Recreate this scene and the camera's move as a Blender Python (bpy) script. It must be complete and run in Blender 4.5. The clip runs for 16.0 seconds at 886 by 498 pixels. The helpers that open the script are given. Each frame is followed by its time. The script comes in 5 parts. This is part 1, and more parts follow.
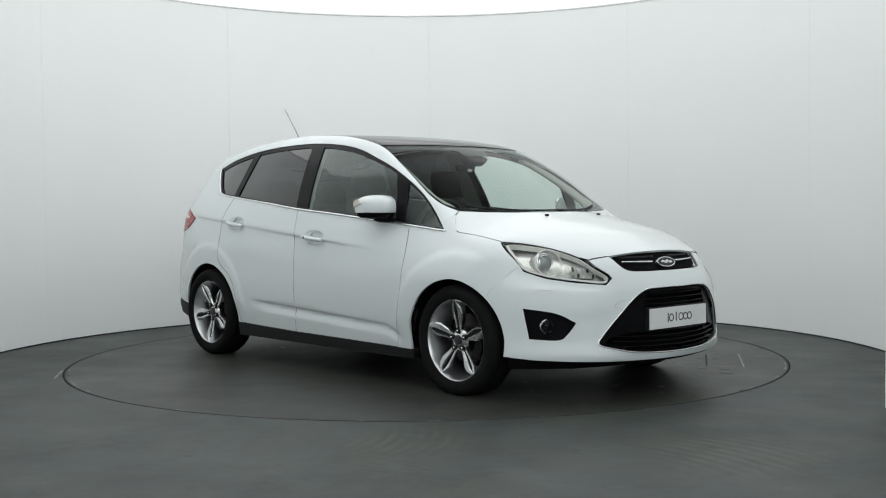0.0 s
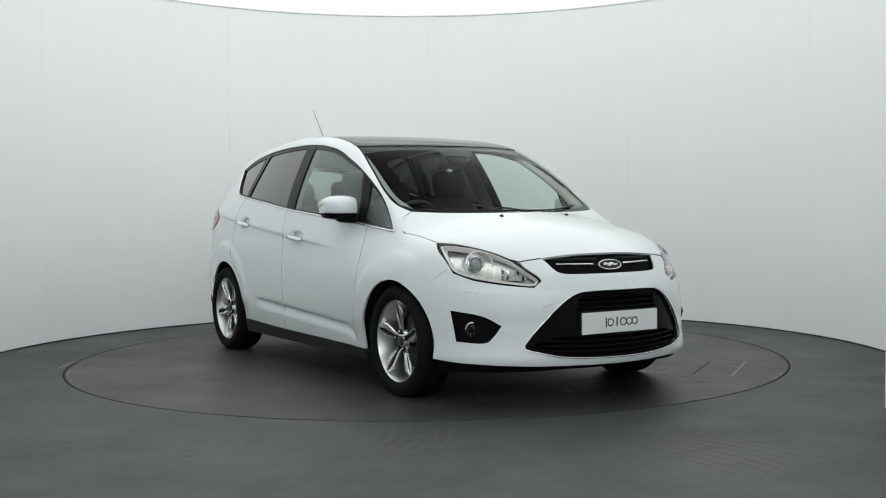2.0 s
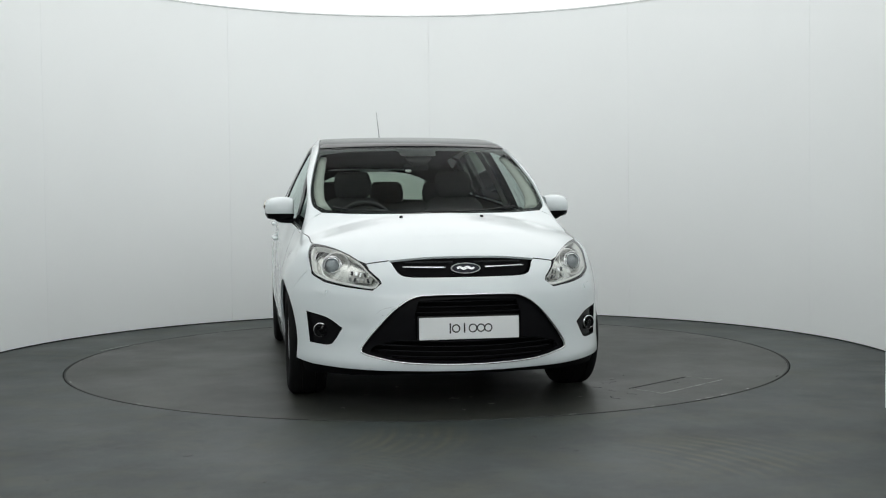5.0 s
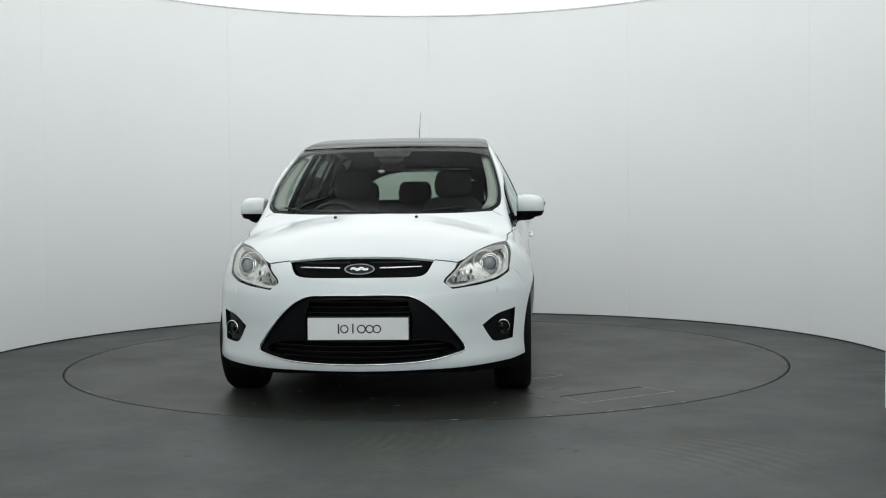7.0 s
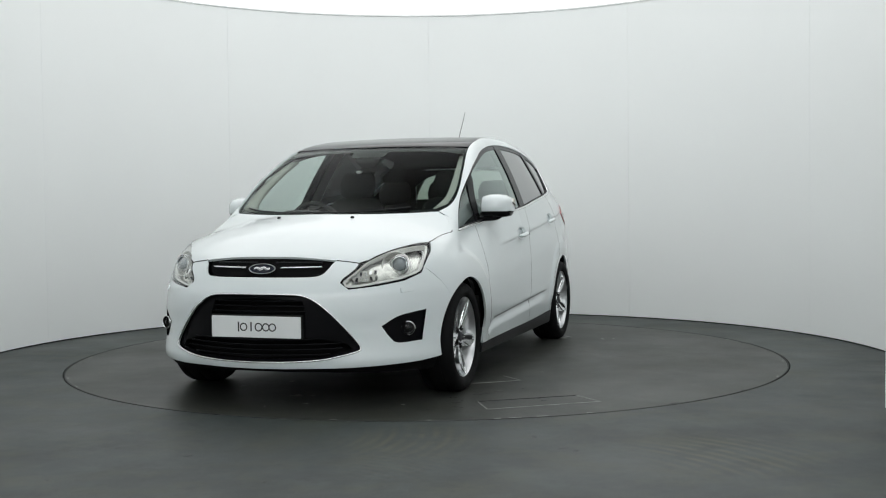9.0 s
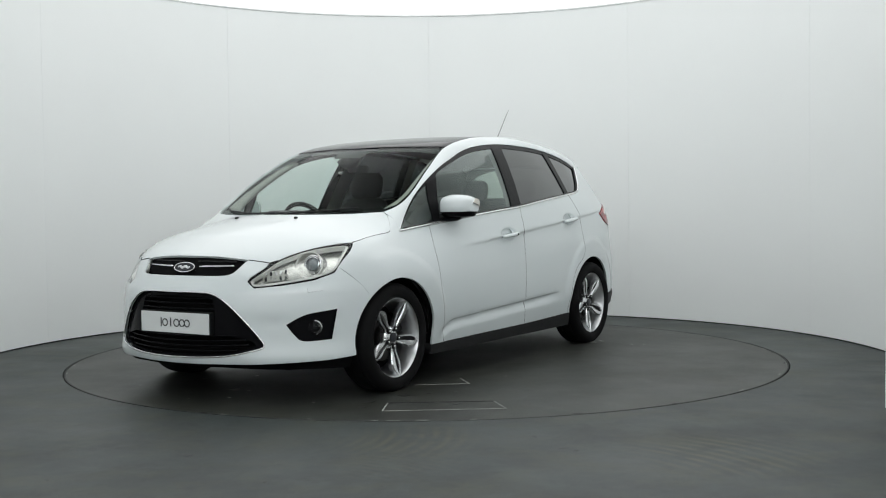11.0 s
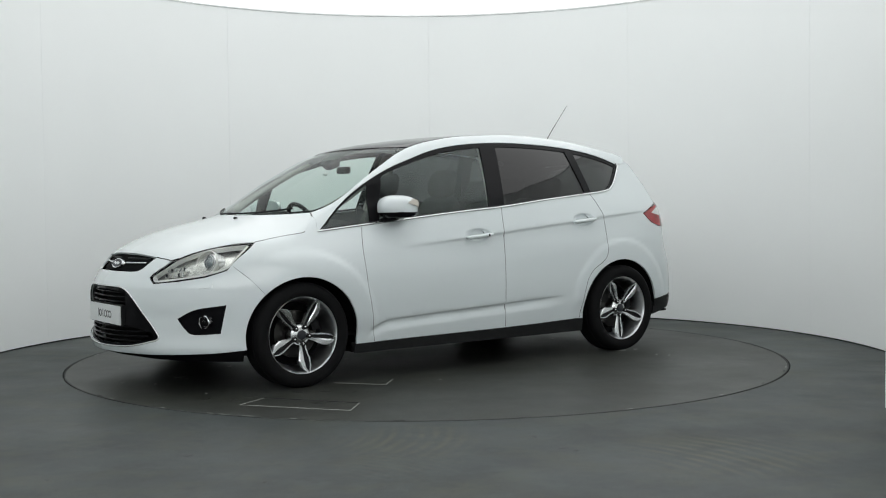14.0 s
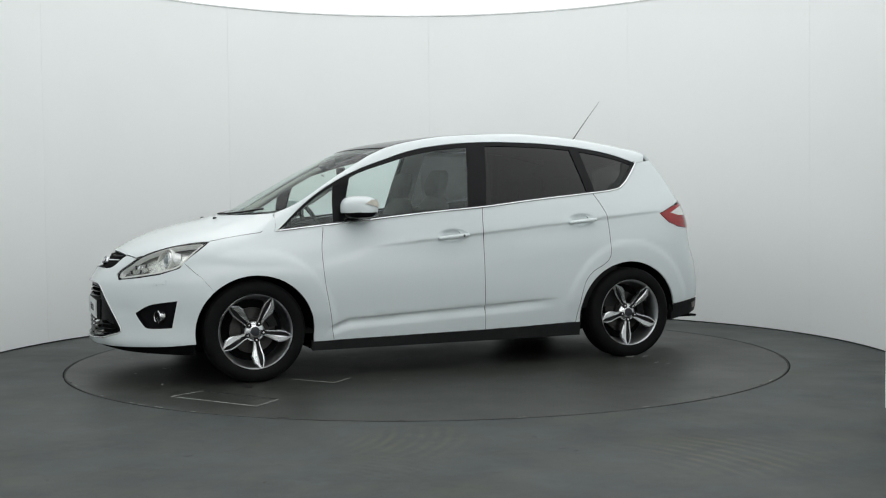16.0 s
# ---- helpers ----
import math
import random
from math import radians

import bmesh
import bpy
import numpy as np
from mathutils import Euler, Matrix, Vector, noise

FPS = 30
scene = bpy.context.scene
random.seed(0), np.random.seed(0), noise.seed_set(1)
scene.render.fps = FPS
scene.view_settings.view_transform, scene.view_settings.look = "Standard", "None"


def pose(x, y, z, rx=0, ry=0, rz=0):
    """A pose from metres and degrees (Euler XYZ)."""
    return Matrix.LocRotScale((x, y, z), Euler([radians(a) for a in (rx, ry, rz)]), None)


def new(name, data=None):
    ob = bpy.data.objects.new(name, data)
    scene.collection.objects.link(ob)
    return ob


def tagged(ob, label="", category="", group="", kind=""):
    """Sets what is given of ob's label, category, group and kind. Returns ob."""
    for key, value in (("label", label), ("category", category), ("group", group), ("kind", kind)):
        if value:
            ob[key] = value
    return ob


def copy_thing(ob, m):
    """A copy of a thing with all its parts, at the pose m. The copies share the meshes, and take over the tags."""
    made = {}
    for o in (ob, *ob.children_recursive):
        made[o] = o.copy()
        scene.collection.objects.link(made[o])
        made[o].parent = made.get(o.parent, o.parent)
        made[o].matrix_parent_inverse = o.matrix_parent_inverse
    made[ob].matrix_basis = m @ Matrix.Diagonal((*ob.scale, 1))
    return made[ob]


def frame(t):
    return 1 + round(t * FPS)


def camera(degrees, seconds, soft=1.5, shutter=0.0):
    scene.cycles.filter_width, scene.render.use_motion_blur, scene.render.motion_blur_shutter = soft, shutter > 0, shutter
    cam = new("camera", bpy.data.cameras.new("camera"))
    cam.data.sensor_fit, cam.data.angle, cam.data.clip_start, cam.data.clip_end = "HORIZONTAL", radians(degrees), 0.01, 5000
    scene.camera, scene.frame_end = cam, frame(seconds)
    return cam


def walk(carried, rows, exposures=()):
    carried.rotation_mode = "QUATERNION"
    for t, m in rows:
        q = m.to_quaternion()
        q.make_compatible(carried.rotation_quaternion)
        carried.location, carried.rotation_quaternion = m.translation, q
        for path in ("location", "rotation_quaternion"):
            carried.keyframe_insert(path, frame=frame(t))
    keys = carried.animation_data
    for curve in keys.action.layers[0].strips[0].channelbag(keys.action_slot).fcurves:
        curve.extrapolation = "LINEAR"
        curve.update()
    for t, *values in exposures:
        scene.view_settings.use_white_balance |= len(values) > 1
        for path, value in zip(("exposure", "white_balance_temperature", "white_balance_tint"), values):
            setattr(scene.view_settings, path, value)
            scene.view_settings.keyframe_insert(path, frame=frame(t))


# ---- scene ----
cam = camera(43.73, 16.0, soft=1.1)
EYE = pose(0.0, -7.903, 1.046) @ pose(0, 0, 0, 0, 0, -0.84) @ pose(0, 0, 0, 90 - 2.06, 0, 0) @ pose(0, 0, 0, 0, 0, -0.63)
walk(cam, [(0.0, EYE), (16.0, EYE)], exposures=[(0.0, 0.0), (16.0, 0.0)])

# a dim neutral world: light comes from the luminous ceiling and an added unseen panel
world = bpy.data.worlds.new("studio_surroundings")
world.use_nodes = True
world.node_tree.nodes["Background"].inputs[0].default_value = (0.62, 0.66, 0.67, 1)
world.node_tree.nodes["Background"].inputs[1].default_value = 0.10
scene.world = world
CEILING_GLOW = 1.345
FILL_GLOW = 2.45

TABLE_R = 2.485
WALL_C = (-0.009, -0.091)
WALL_R = 3.246
WALL_H = 2.961
CAR_OFFSET = (0.074, -0.166)
# turn of the table in degrees, time by time
TURN = [(0.0, -48.4), (0.25, -48.6), (0.5, -49.3), (0.75, -50.6), (1.0, -52.15), (1.5, -55.6), (2.0, -59.15), (2.5, -62.7), (3.0, -66.25), (3.5, -69.8),
        (4.2, -74.8), (5.0, -80.5), (6.5, -91.25), (8.0, -101.95), (9.0, -109.1), (10.0, -116.25), (11.0, -123.4), (12.5, -134.1), (14.0, -144.75), (15.0, -151.8), (16.0, -158.85)]


# ---- materials ----
def mat(name, color, rough=0.5, metal=0.0, coat=0.0, vary=0.0, scale=20.0, bump=0.0, bump_scale=200.0, rough_vary=0.0, spec=0.5):
    """A surface with colour that wanders at two scales, uneven gloss and fine relief."""
    m = bpy.data.materials.new(name)
    m.use_nodes = True
    t, b = m.node_tree, m.node_tree.nodes["Principled BSDF"]
    b.inputs["Base Color"].default_value = (*color, 1)
    b.inputs["Roughness"].default_value, b.inputs["Metallic"].default_value = rough, metal
    b.inputs["Specular IOR Level"].default_value = spec
    b.inputs["Coat Weight"].default_value, b.inputs["Coat Roughness"].default_value = coat, 0.03
    if vary or bump or rough_vary:
        co = t.nodes.new("ShaderNodeTexCoord")
        big, fine = t.nodes.new("ShaderNodeTexNoise"), t.nodes.new("ShaderNodeTexNoise")
        big.inputs["Scale"].default_value, big.inputs["Detail"].default_value = scale, 5
        fine.inputs["Scale"].default_value, fine.inputs["Detail"].default_value = bump_scale, 3
        for n in (big, fine):
            t.links.new(co.outputs["Object"], n.inputs["Vector"])
    if vary:
        ramp = t.nodes.new("ShaderNodeMix")
        ramp.data_type = "RGBA"
        ramp.inputs[6].default_value = (*[c * (1 - vary) for c in color], 1)
        ramp.inputs[7].default_value = (*[min(1, c * (1 + vary)) for c in color], 1)
        add = t.nodes.new("ShaderNodeMath")
        add.operation = "MULTIPLY_ADD"
        add.inputs[1].default_value = 0.3
        t.links.new(fine.outputs["Fac"], add.inputs[0])
        sc = t.nodes.new("ShaderNodeMapRange")
        sc.inputs[1].default_value, sc.inputs[2].default_value = 0.3, 0.7
        sc.inputs[3].default_value, sc.inputs[4].default_value = -0.15, 0.85
        t.links.new(big.outputs["Fac"], sc.inputs[0])
        t.links.new(sc.outputs[0], add.inputs[2])
        t.links.new(add.outputs[0], ramp.inputs[0])
        t.links.new(ramp.outputs[2], b.inputs["Base Color"])
    if rough_vary:
        rr = t.nodes.new("ShaderNodeMapRange")
        rr.inputs[1].default_value, rr.inputs[2].default_value = 0.3, 0.7
        rr.inputs[3].default_value, rr.inputs[4].default_value = max(0.02, rough - rough_vary), min(1, rough + rough_vary)
        t.links.new(big.outputs["Fac"], rr.inputs[0])
        t.links.new(rr.outputs[0], b.inputs["Roughness"])
    if bump:
        bp = t.nodes.new("ShaderNodeBump")
        bp.inputs["Strength"].default_value, bp.inputs["Distance"].default_value = bump, 0.002
        t.links.new(fine.outputs["Fac"], bp.inputs["Height"])
        t.links.new(bp.outputs[0], b.inputs["Normal"])
    return m


def glow(name, color, strength):
    m = bpy.data.materials.new(name)
    m.use_nodes = True
    t = m.node_tree
    t.nodes.clear()
    e, o = t.nodes.new("ShaderNodeEmission"), t.nodes.new("ShaderNodeOutputMaterial")
    e.inputs[0].default_value, e.inputs[1].default_value = (*color, 1), strength
    t.links.new(e.outputs[0], o.inputs[0])
    return m


def glass(name, tint, base=0.04, grazing=1.0, rough=0.0, shine=(1, 1, 1), rise=5.0):
    """A thin pane: tinted light goes straight through, the gloss rises towards grazing angles."""
    m = bpy.data.materials.new(name)
    m.use_nodes = True
    t = m.node_tree
    t.nodes.clear()
    o, mix = t.nodes.new("ShaderNodeOutputMaterial"), t.nodes.new("ShaderNodeMixShader")
    tr, gl, lw = t.nodes.new("ShaderNodeBsdfTransparent"), t.nodes.new("ShaderNodeBsdfGlossy"), t.nodes.new("ShaderNodeLayerWeight")
    power, scale = t.nodes.new("ShaderNodeMath"), t.nodes.new("ShaderNodeMath")
    power.operation, scale.operation = "POWER", "MULTIPLY_ADD"
    power.inputs[1].default_value, scale.inputs[1].default_value, scale.inputs[2].default_value = rise, grazing - base, base
    lw.inputs["Blend"].default_value = 0.5
    tr.inputs[0].default_value, gl.inputs["Roughness"].default_value = (*tint, 1), rough
    gl.inputs["Color"].default_value = (*shine, 1)
    t.links.new(lw.outputs["Facing"], power.inputs[0])
    t.links.new(power.outputs[0], scale.inputs[0])
    t.links.new(scale.outputs[0], mix.inputs[0])
    t.links.new(tr.outputs[0], mix.inputs[1])
    t.links.new(gl.outputs[0], mix.inputs[2])
    t.links.new(mix.outputs[0], o.inputs[0])
    return m


def floor_mat(name, base, stain, warm, rubbed=(), sheen=(0.42, 0.58, 0.35)):
    """Painted concrete: broad cloudy wear, fine speckle, scuffs and drag marks."""
    m = bpy.data.materials.new(name)
    m.use_nodes = True
    t, b = m.node_tree, m.node_tree.nodes["Principled BSDF"]
    N, L = t.nodes.new, t.links.new
    co = N("ShaderNodeTexCoord")

    def noise_node(scale, detail, rough=0.6, stretch=None):
        n = N("ShaderNodeTexNoise")
        n.inputs["Scale"].default_value, n.inputs["Detail"].default_value, n.inputs["Roughness"].default_value = scale, detail, rough
        if stretch:
            mp = N("ShaderNodeMapping")
            mp.inputs["Scale"].default_value = stretch
            L(co.outputs["Object"], mp.inputs[0])
            L(mp.outputs[0], n.inputs["Vector"])
        else:
            L(co.outputs["Object"], n.inputs["Vector"])
        return n

    def mixed(a, b_, fac):
        x = N("ShaderNodeMix")
        x.data_type = "RGBA"
        for i, v in ((6, a), (7, b_)):
            if isinstance(v, tuple):
                x.inputs[i].default_value = (*v, 1)
            else:
                L(v, x.inputs[i])
        L(fac, x.inputs[0])
        return x.outputs[2]

    def ranged(src, lo, hi, a=0.0, c=1.0):
        r = N("ShaderNodeMapRange")
        for i, v in enumerate((lo, hi, a, c)):
            r.inputs[i + 1].default_value = v
        L(src, r.inputs[0])
        return r.outputs[0]
    cloud, drag, spot, speck = noise_node(0.9, 6), noise_node(1.6, 8, 0.7, (1.5, 2.2, 1.0)), noise_node(7, 5, 0.75), noise_node(160, 2)
    worn, streak = noise_node(3.2, 9, 0.72), noise_node(2.4, 10, 0.8, (3.0, 1.4, 1.0))
    c = mixed(base, stain, ranged(cloud.outputs["Fac"], 0.38, 0.62))
    c = mixed(c, warm, ranged(drag.outputs["Fac"], 0.46, 0.66, 0, 0.9))
    c = mixed(c, tuple(v * 1.45 for v in base), ranged(worn.outputs["Fac"], 0.48, 0.66, 0, 0.8))
    c = mixed(c, tuple(v * 0.55 for v in base), ranged(streak.outputs["Fac"], 0.52, 0.74, 0, 0.6))
    c = mixed(c, tuple(v * 0.45 for v in base), ranged(spot.outputs["Fac"], 0.54, 0.68, 0, 0.6))
    c = mixed(c, tuple(v * 1.5 for v in base), ranged(speck.outputs["Fac"], 0.52, 0.8, 0, 0.55))
    grit, scrape = noise_node(42, 4, 0.8), noise_node(5.5, 9, 0.85, (6.0, 1.0, 1.0))
    c = mixed(c, tuple(v * 0.5 for v in base), ranged(grit.outputs["Fac"], 0.56, 0.70, 0, 0.75))
    c = mixed(c, tuple(v * 1.7 for v in base), ranged(scrape.outputs["Fac"], 0.60, 0.74, 0, 0.5))
    # rubbed tyre arcs: uneven rings about (cx, cy) that fade away from (mx, my)
    def reach(x, y):
        d = N("ShaderNodeVectorMath")
        d.operation = "DISTANCE"
        L(co.outputs["Object"], d.inputs[0])
        d.inputs[1].default_value = (x, y, 0)
        return d.outputs["Value"]

    def maths(op, p, q):
        k = N("ShaderNodeMath")
        k.operation = op
        for i, v in enumerate((p, q)):
            if isinstance(v, (int, float)):
                k.inputs[i].default_value = v
            else:
                L(v, k.inputs[i])
        return k.outputs[0]
    for cx, cy, mx, my, size, step, much in rubbed:
        far = maths("ADD", reach(cx, cy), maths("MULTIPLY", cloud.outputs["Fac"], step * 1.2))
        ring = ranged(maths("SINE", maths("MULTIPLY", far, 2 * math.pi / step), 0.0), -0.5, 0.9)
        patch = maths("MULTIPLY", ranged(reach(mx, my), size * 0.35, size, 1.0, 0.0), ranged(spot.outputs["Fac"], 0.36, 0.62))
        c = mixed(c, (0.105, 0.104, 0.066), maths("MULTIPLY", maths("MULTIPLY", ring, patch), much))
    L(c, b.inputs["Base Color"])
    L(ranged(cloud.outputs["Fac"], 0.3, 0.7, sheen[0], sheen[1]), b.inputs["Roughness"])
    b.inputs["Specular IOR Level"].default_value = sheen[2]
    bp = N("ShaderNodeBump")
    bp.inputs["Strength"].default_value, bp.inputs["Distance"].default_value = 0.25, 0.002
    L(speck.outputs["Fac"], bp.inputs["Height"])
    L(bp.outputs[0], b.inputs["Normal"])
    return m


WALL = mat("white_wall_panel", (0.885, 0.91, 0.905), 0.62, vary=0.012, scale=0.8, bump=0.05, bump_scale=60, rough_vary=0.08)
GAP = mat("dark_gap", (0.012, 0.012, 0.013), 0.8)
JOINT = mat("joint_strip", (0.80, 0.82, 0.82), 0.6)
FLOOR = floor_mat("painted_concrete", (0.0365, 0.0455, 0.0445), (0.028, 0.036, 0.0345), (0.054, 0.059, 0.041), (
    (-1.0, -2.72, -0.09, -2.93, 0.42, 0.066, 0.65), (0.30, -3.90, 1.26, -3.30, 0.48, 0.075, 0.7), (-0.55, -3.95, -0.15, -3.40, 0.35, 0.05, 0.25)))
TABLE = floor_mat("table_paint", (0.0280, 0.0310, 0.0268), (0.0215, 0.0238, 0.0203), (0.038, 0.0388, 0.0295), sheen=(0.37, 0.53, 0.36))
EDGE = mat("worn_edge_strip", (0.028, 0.030, 0.028), 0.6, vary=0.7, scale=3)
# worn tape and rubbed spots; also bright glints painted on the table
PALE_MARK = mat("worn_tape_and_glints", (0.27, 0.28, 0.26), 0.6, vary=0.35, scale=14)
SMUDGE = mat("oily_smudge", (0.012, 0.0125, 0.012), 0.4, vary=0.3, scale=12)
RUBBER_MARK = mat("rubber_mark", (0.045, 0.046, 0.045), 0.6, vary=0.2, scale=9)
CEIL = glow("luminous_fabric", (0.98, 1.0, 1.0), CEILING_GLOW)
FILL = glow("added_fill_light", (0.98, 1.0, 1.0), FILL_GLOW)
ROOM = mat("bounce_room_paint", (0.84, 0.86, 0.86), 0.8, vary=0.03, scale=1.5)

PAINT = mat("white_car_paint", (0.695, 0.748, 0.758), 0.30, coat=0.9, vary=0.003, scale=1.2)
SILL = mat("grey_sill_plastic", (0.013, 0.0135, 0.014), 0.50, vary=0.15, scale=30, bump=0.12, bump_scale=600, spec=0.3)
BLACK = mat("black_plastic", (0.010, 0.011, 0.012), 0.5, vary=0.15, scale=30, bump=0.12, bump_scale=600, spec=0.25)
GLOSS = mat("gloss_black", (0.006, 0.006, 0.007), 0.16, vary=0.1, scale=12, spec=0.045)
PILLAR = mat("gloss_black_pillar", (0.009, 0.009, 0.010), 0.22, vary=0.1, scale=12, spec=0.11)
SHUT_LINE = mat("dark_shut_line", (0.02, 0.021, 0.022), 0.8, vary=0.1, scale=30, spec=0.2)
INNER = mat("dark_inner_shell", (0.005, 0.005, 0.0055), 0.85, vary=0.1, scale=10, spec=0.06)
CHROME = mat("bright_trim", (0.78, 0.79, 0.80), 0.16, metal=1.0, vary=0.03, scale=25)
SILVER = mat("reflector_silver", (0.78, 0.79, 0.79), 0.2, metal=0.7, vary=0.05, scale=18)
ALLOY = mat("machined_alloy", (0.80, 0.81, 0.82), 0.23, metal=1.0)
BARREL = mat("alloy_barrel", (0.62, 0.63, 0.64), 0.34, metal=1.0, vary=0.06, scale=14)
ALLOY_DARK = mat("dark_alloy_pocket", (0.008, 0.008, 0.009), 0.45, metal=0.0, vary=0.1, scale=30, spec=0.2)
RUBBER = mat("tyre_rubber", (0.0075, 0.0075, 0.008), 0.75, vary=0.2, scale=25, bump=0.2, bump_scale=300, rough_vary=0.08, spec=0.10)
DISC = mat("brake_disc_steel", (0.06, 0.058, 0.056), 0.4, metal=1.0, vary=0.12, scale=40)
BADGE = mat("badge_blue", (0.004, 0.006, 0.014), 0.3, coat=0.0, vary=0.05, scale=30)
HUB = mat("hub_cap_dark", (0.02, 0.022, 0.028), 0.35, vary=0.1, scale=40)
PLATE = mat("plate_white", (0.78, 0.80, 0.80), 0.4, vary=0.01, scale=10)
INK = mat("plate_ink", (0.03, 0.033, 0.035), 0.5, vary=0.1, scale=50)
RED = mat("red_lamp_lens", (0.32, 0.012, 0.014), 0.12, coat=0.8, vary=0.15, scale=30)
LAMP_WHITE = mat("clear_lamp_lens", (0.70, 0.71, 0.69), 0.15, coat=0.6, vary=0.05, scale=30)
REFLEX = mat("dull_reflector", (0.16, 0.13, 0.13), 0.3, vary=0.2, scale=40)
AMBER = mat("amber_lens", (0.56, 0.53, 0.46), 0.2, coat=0.5, vary=0.1, scale=40)
CLOTH = mat("seat_cloth", (0.017, 0.0174, 0.018), 0.85, vary=0.1, scale=30, bump_scale=60)
DASH = mat("dash_plastic", (0.007, 0.0073, 0.0078), 0.7, vary=0.1, scale=20, bump=0.2, bump_scale=400)
LINER = mat("pale_lining", (0.30, 0.305, 0.28), 0.85, vary=0.05, scale=12)
LINER_DARK = mat("headlining", (0.022, 0.023, 0.022), 0.9, vary=0.05, scale=12)
SCREEN_GLASS = glass("windscreen_glass", (0.82, 0.90, 0.86), 0.0005, 0.9, rise=7.5)
SIDE_GLASS = glass("side_glass", (0.88, 0.95, 0.93), 0.048, 0.95, 0.0, (0.90, 1.0, 0.97), rise=3.0)
DARK_GLASS = glass("privacy_glass", (0.045, 0.048, 0.050), 0.022, 0.95, rise=3.0)
REAR_GLASS = glass("rear_glass", (0.36, 0.41, 0.36))
ROOF_GLASS = mat("black_roof_glass", (0.006, 0.007, 0.008), 0.08, vary=0.05, scale=4, spec=0.1)
BOWL = mat("grey_lamp_bowl", (0.46, 0.465, 0.44), 0.38, metal=0.4, vary=0.12, scale=16)
LENS = mat("projector_glass", (0.20, 0.23, 0.25), 0.08, coat=0.8, vary=0.05, scale=30)
REFLECTOR = mat("bright_reflector", (0.76, 0.765, 0.735), 0.26, metal=0.75, vary=0.16, scale=26)
CLEAR = glass("clear_lamp_cover", (0.97, 0.98, 0.97), 0.03)


# ---- building tools ----
from mathutils.geometry import delaunay_2d_cdt


def mesh_of(verts, faces, smooth=True, name="mesh"):
    me = bpy.data.meshes.new(name)
    me.from_pydata([tuple(v) for v in verts], [], [tuple(f) for f in faces])
    me.update()
    if smooth:
        me.polygons.foreach_set("use_smooth", [True] * len(me.polygons))
    return me


def part(name, me, material, parent=None, label="", at=None):
    """One mesh object, under a thing or a part."""
    if isinstance(me, bmesh.types.BMesh):
        bm, me = me, bpy.data.meshes.new(name)
        bm.to_mesh(me)
        bm.free()
        me.polygons.foreach_set("use_smooth", [True] * len(me.polygons))
        me.set_sharp_from_angle(angle=radians(32))
    if not me.materials:
        me.materials.append(material)
    ob = new(name, me)
    if parent:
        ob.parent = parent
    if at is not None:
        ob.matrix_basis = at
    if label:
        ob["label"] = label
    return ob


def spline(points, n=8):
    """An open smooth line through the points."""
    p = np.array(points, float)
    q = np.vstack([2 * p[0] - p[1], p, 2 * p[-1] - p[-2]])
    out = []
    for i in range(1, len(q) - 2):
        for t in np.arange(n) / n:
            out.append(0.5 * (2 * q[i] + (q[i + 1] - q[i - 1]) * t + (2 * q[i - 1] - 5 * q[i] + 4 * q[i + 1] - q[i + 2]) * t * t
                              + (3 * q[i] - q[i - 1] - 3 * q[i + 1] + q[i + 2]) * t ** 3))
    out.append(p[-1])
    return np.array(out)


def loop(*lines):
    """One closed outline out of lines laid end to end."""
    pts = [tuple(q) for line in lines for q in line]
    out = [pts[0]]
    for q in pts[1:]:
        if math.dist(q, out[-1]) > 1e-4:
            out.append(q)
    if math.dist(out[0], out[-1]) < 1e-4:
        out.pop()
    return np.array(out)


def resample(p, step):
    out = []
    for a, b in zip(p, np.roll(p, -1, axis=0)):
        n = max(1, int(math.dist(a, b) / step))
        out += [a + (b - a) * i / n for i in range(n)]
    return np.array(out)


def inside(pts, poly):
    x, y = pts[:, 0], pts[:, 1]
    hit = np.zeros(len(pts), bool)
    for (x0, y0), (x1, y1) in zip(poly, np.roll(poly, -1, axis=0)):
        if y0 != y1:
            hit ^= ((y0 > y) != (y1 > y)) & (x < (x1 - x0) * (y - y0) / (y1 - y0) + x0)
    return hit


def shrink(poly, d):
    """The outline moved inwards by d."""
    p = np.array(poly, float)
    area = np.sum(p[:, 0] * np.roll(p[:, 1], -1) - np.roll(p[:, 0], -1) * p[:, 1])
    e = np.roll(p, -1, axis=0) - p
    n = np.stack([-e[:, 1], e[:, 0]], -1) / np.maximum(np.linalg.norm(e, axis=1), 1e-9)[:, None] * (1 if area > 0 else -1)
    m = n + np.roll(n, 1, axis=0)
    m = m / np.maximum(np.linalg.norm(m, axis=1), 0.5)[:, None]
    return p + m * d


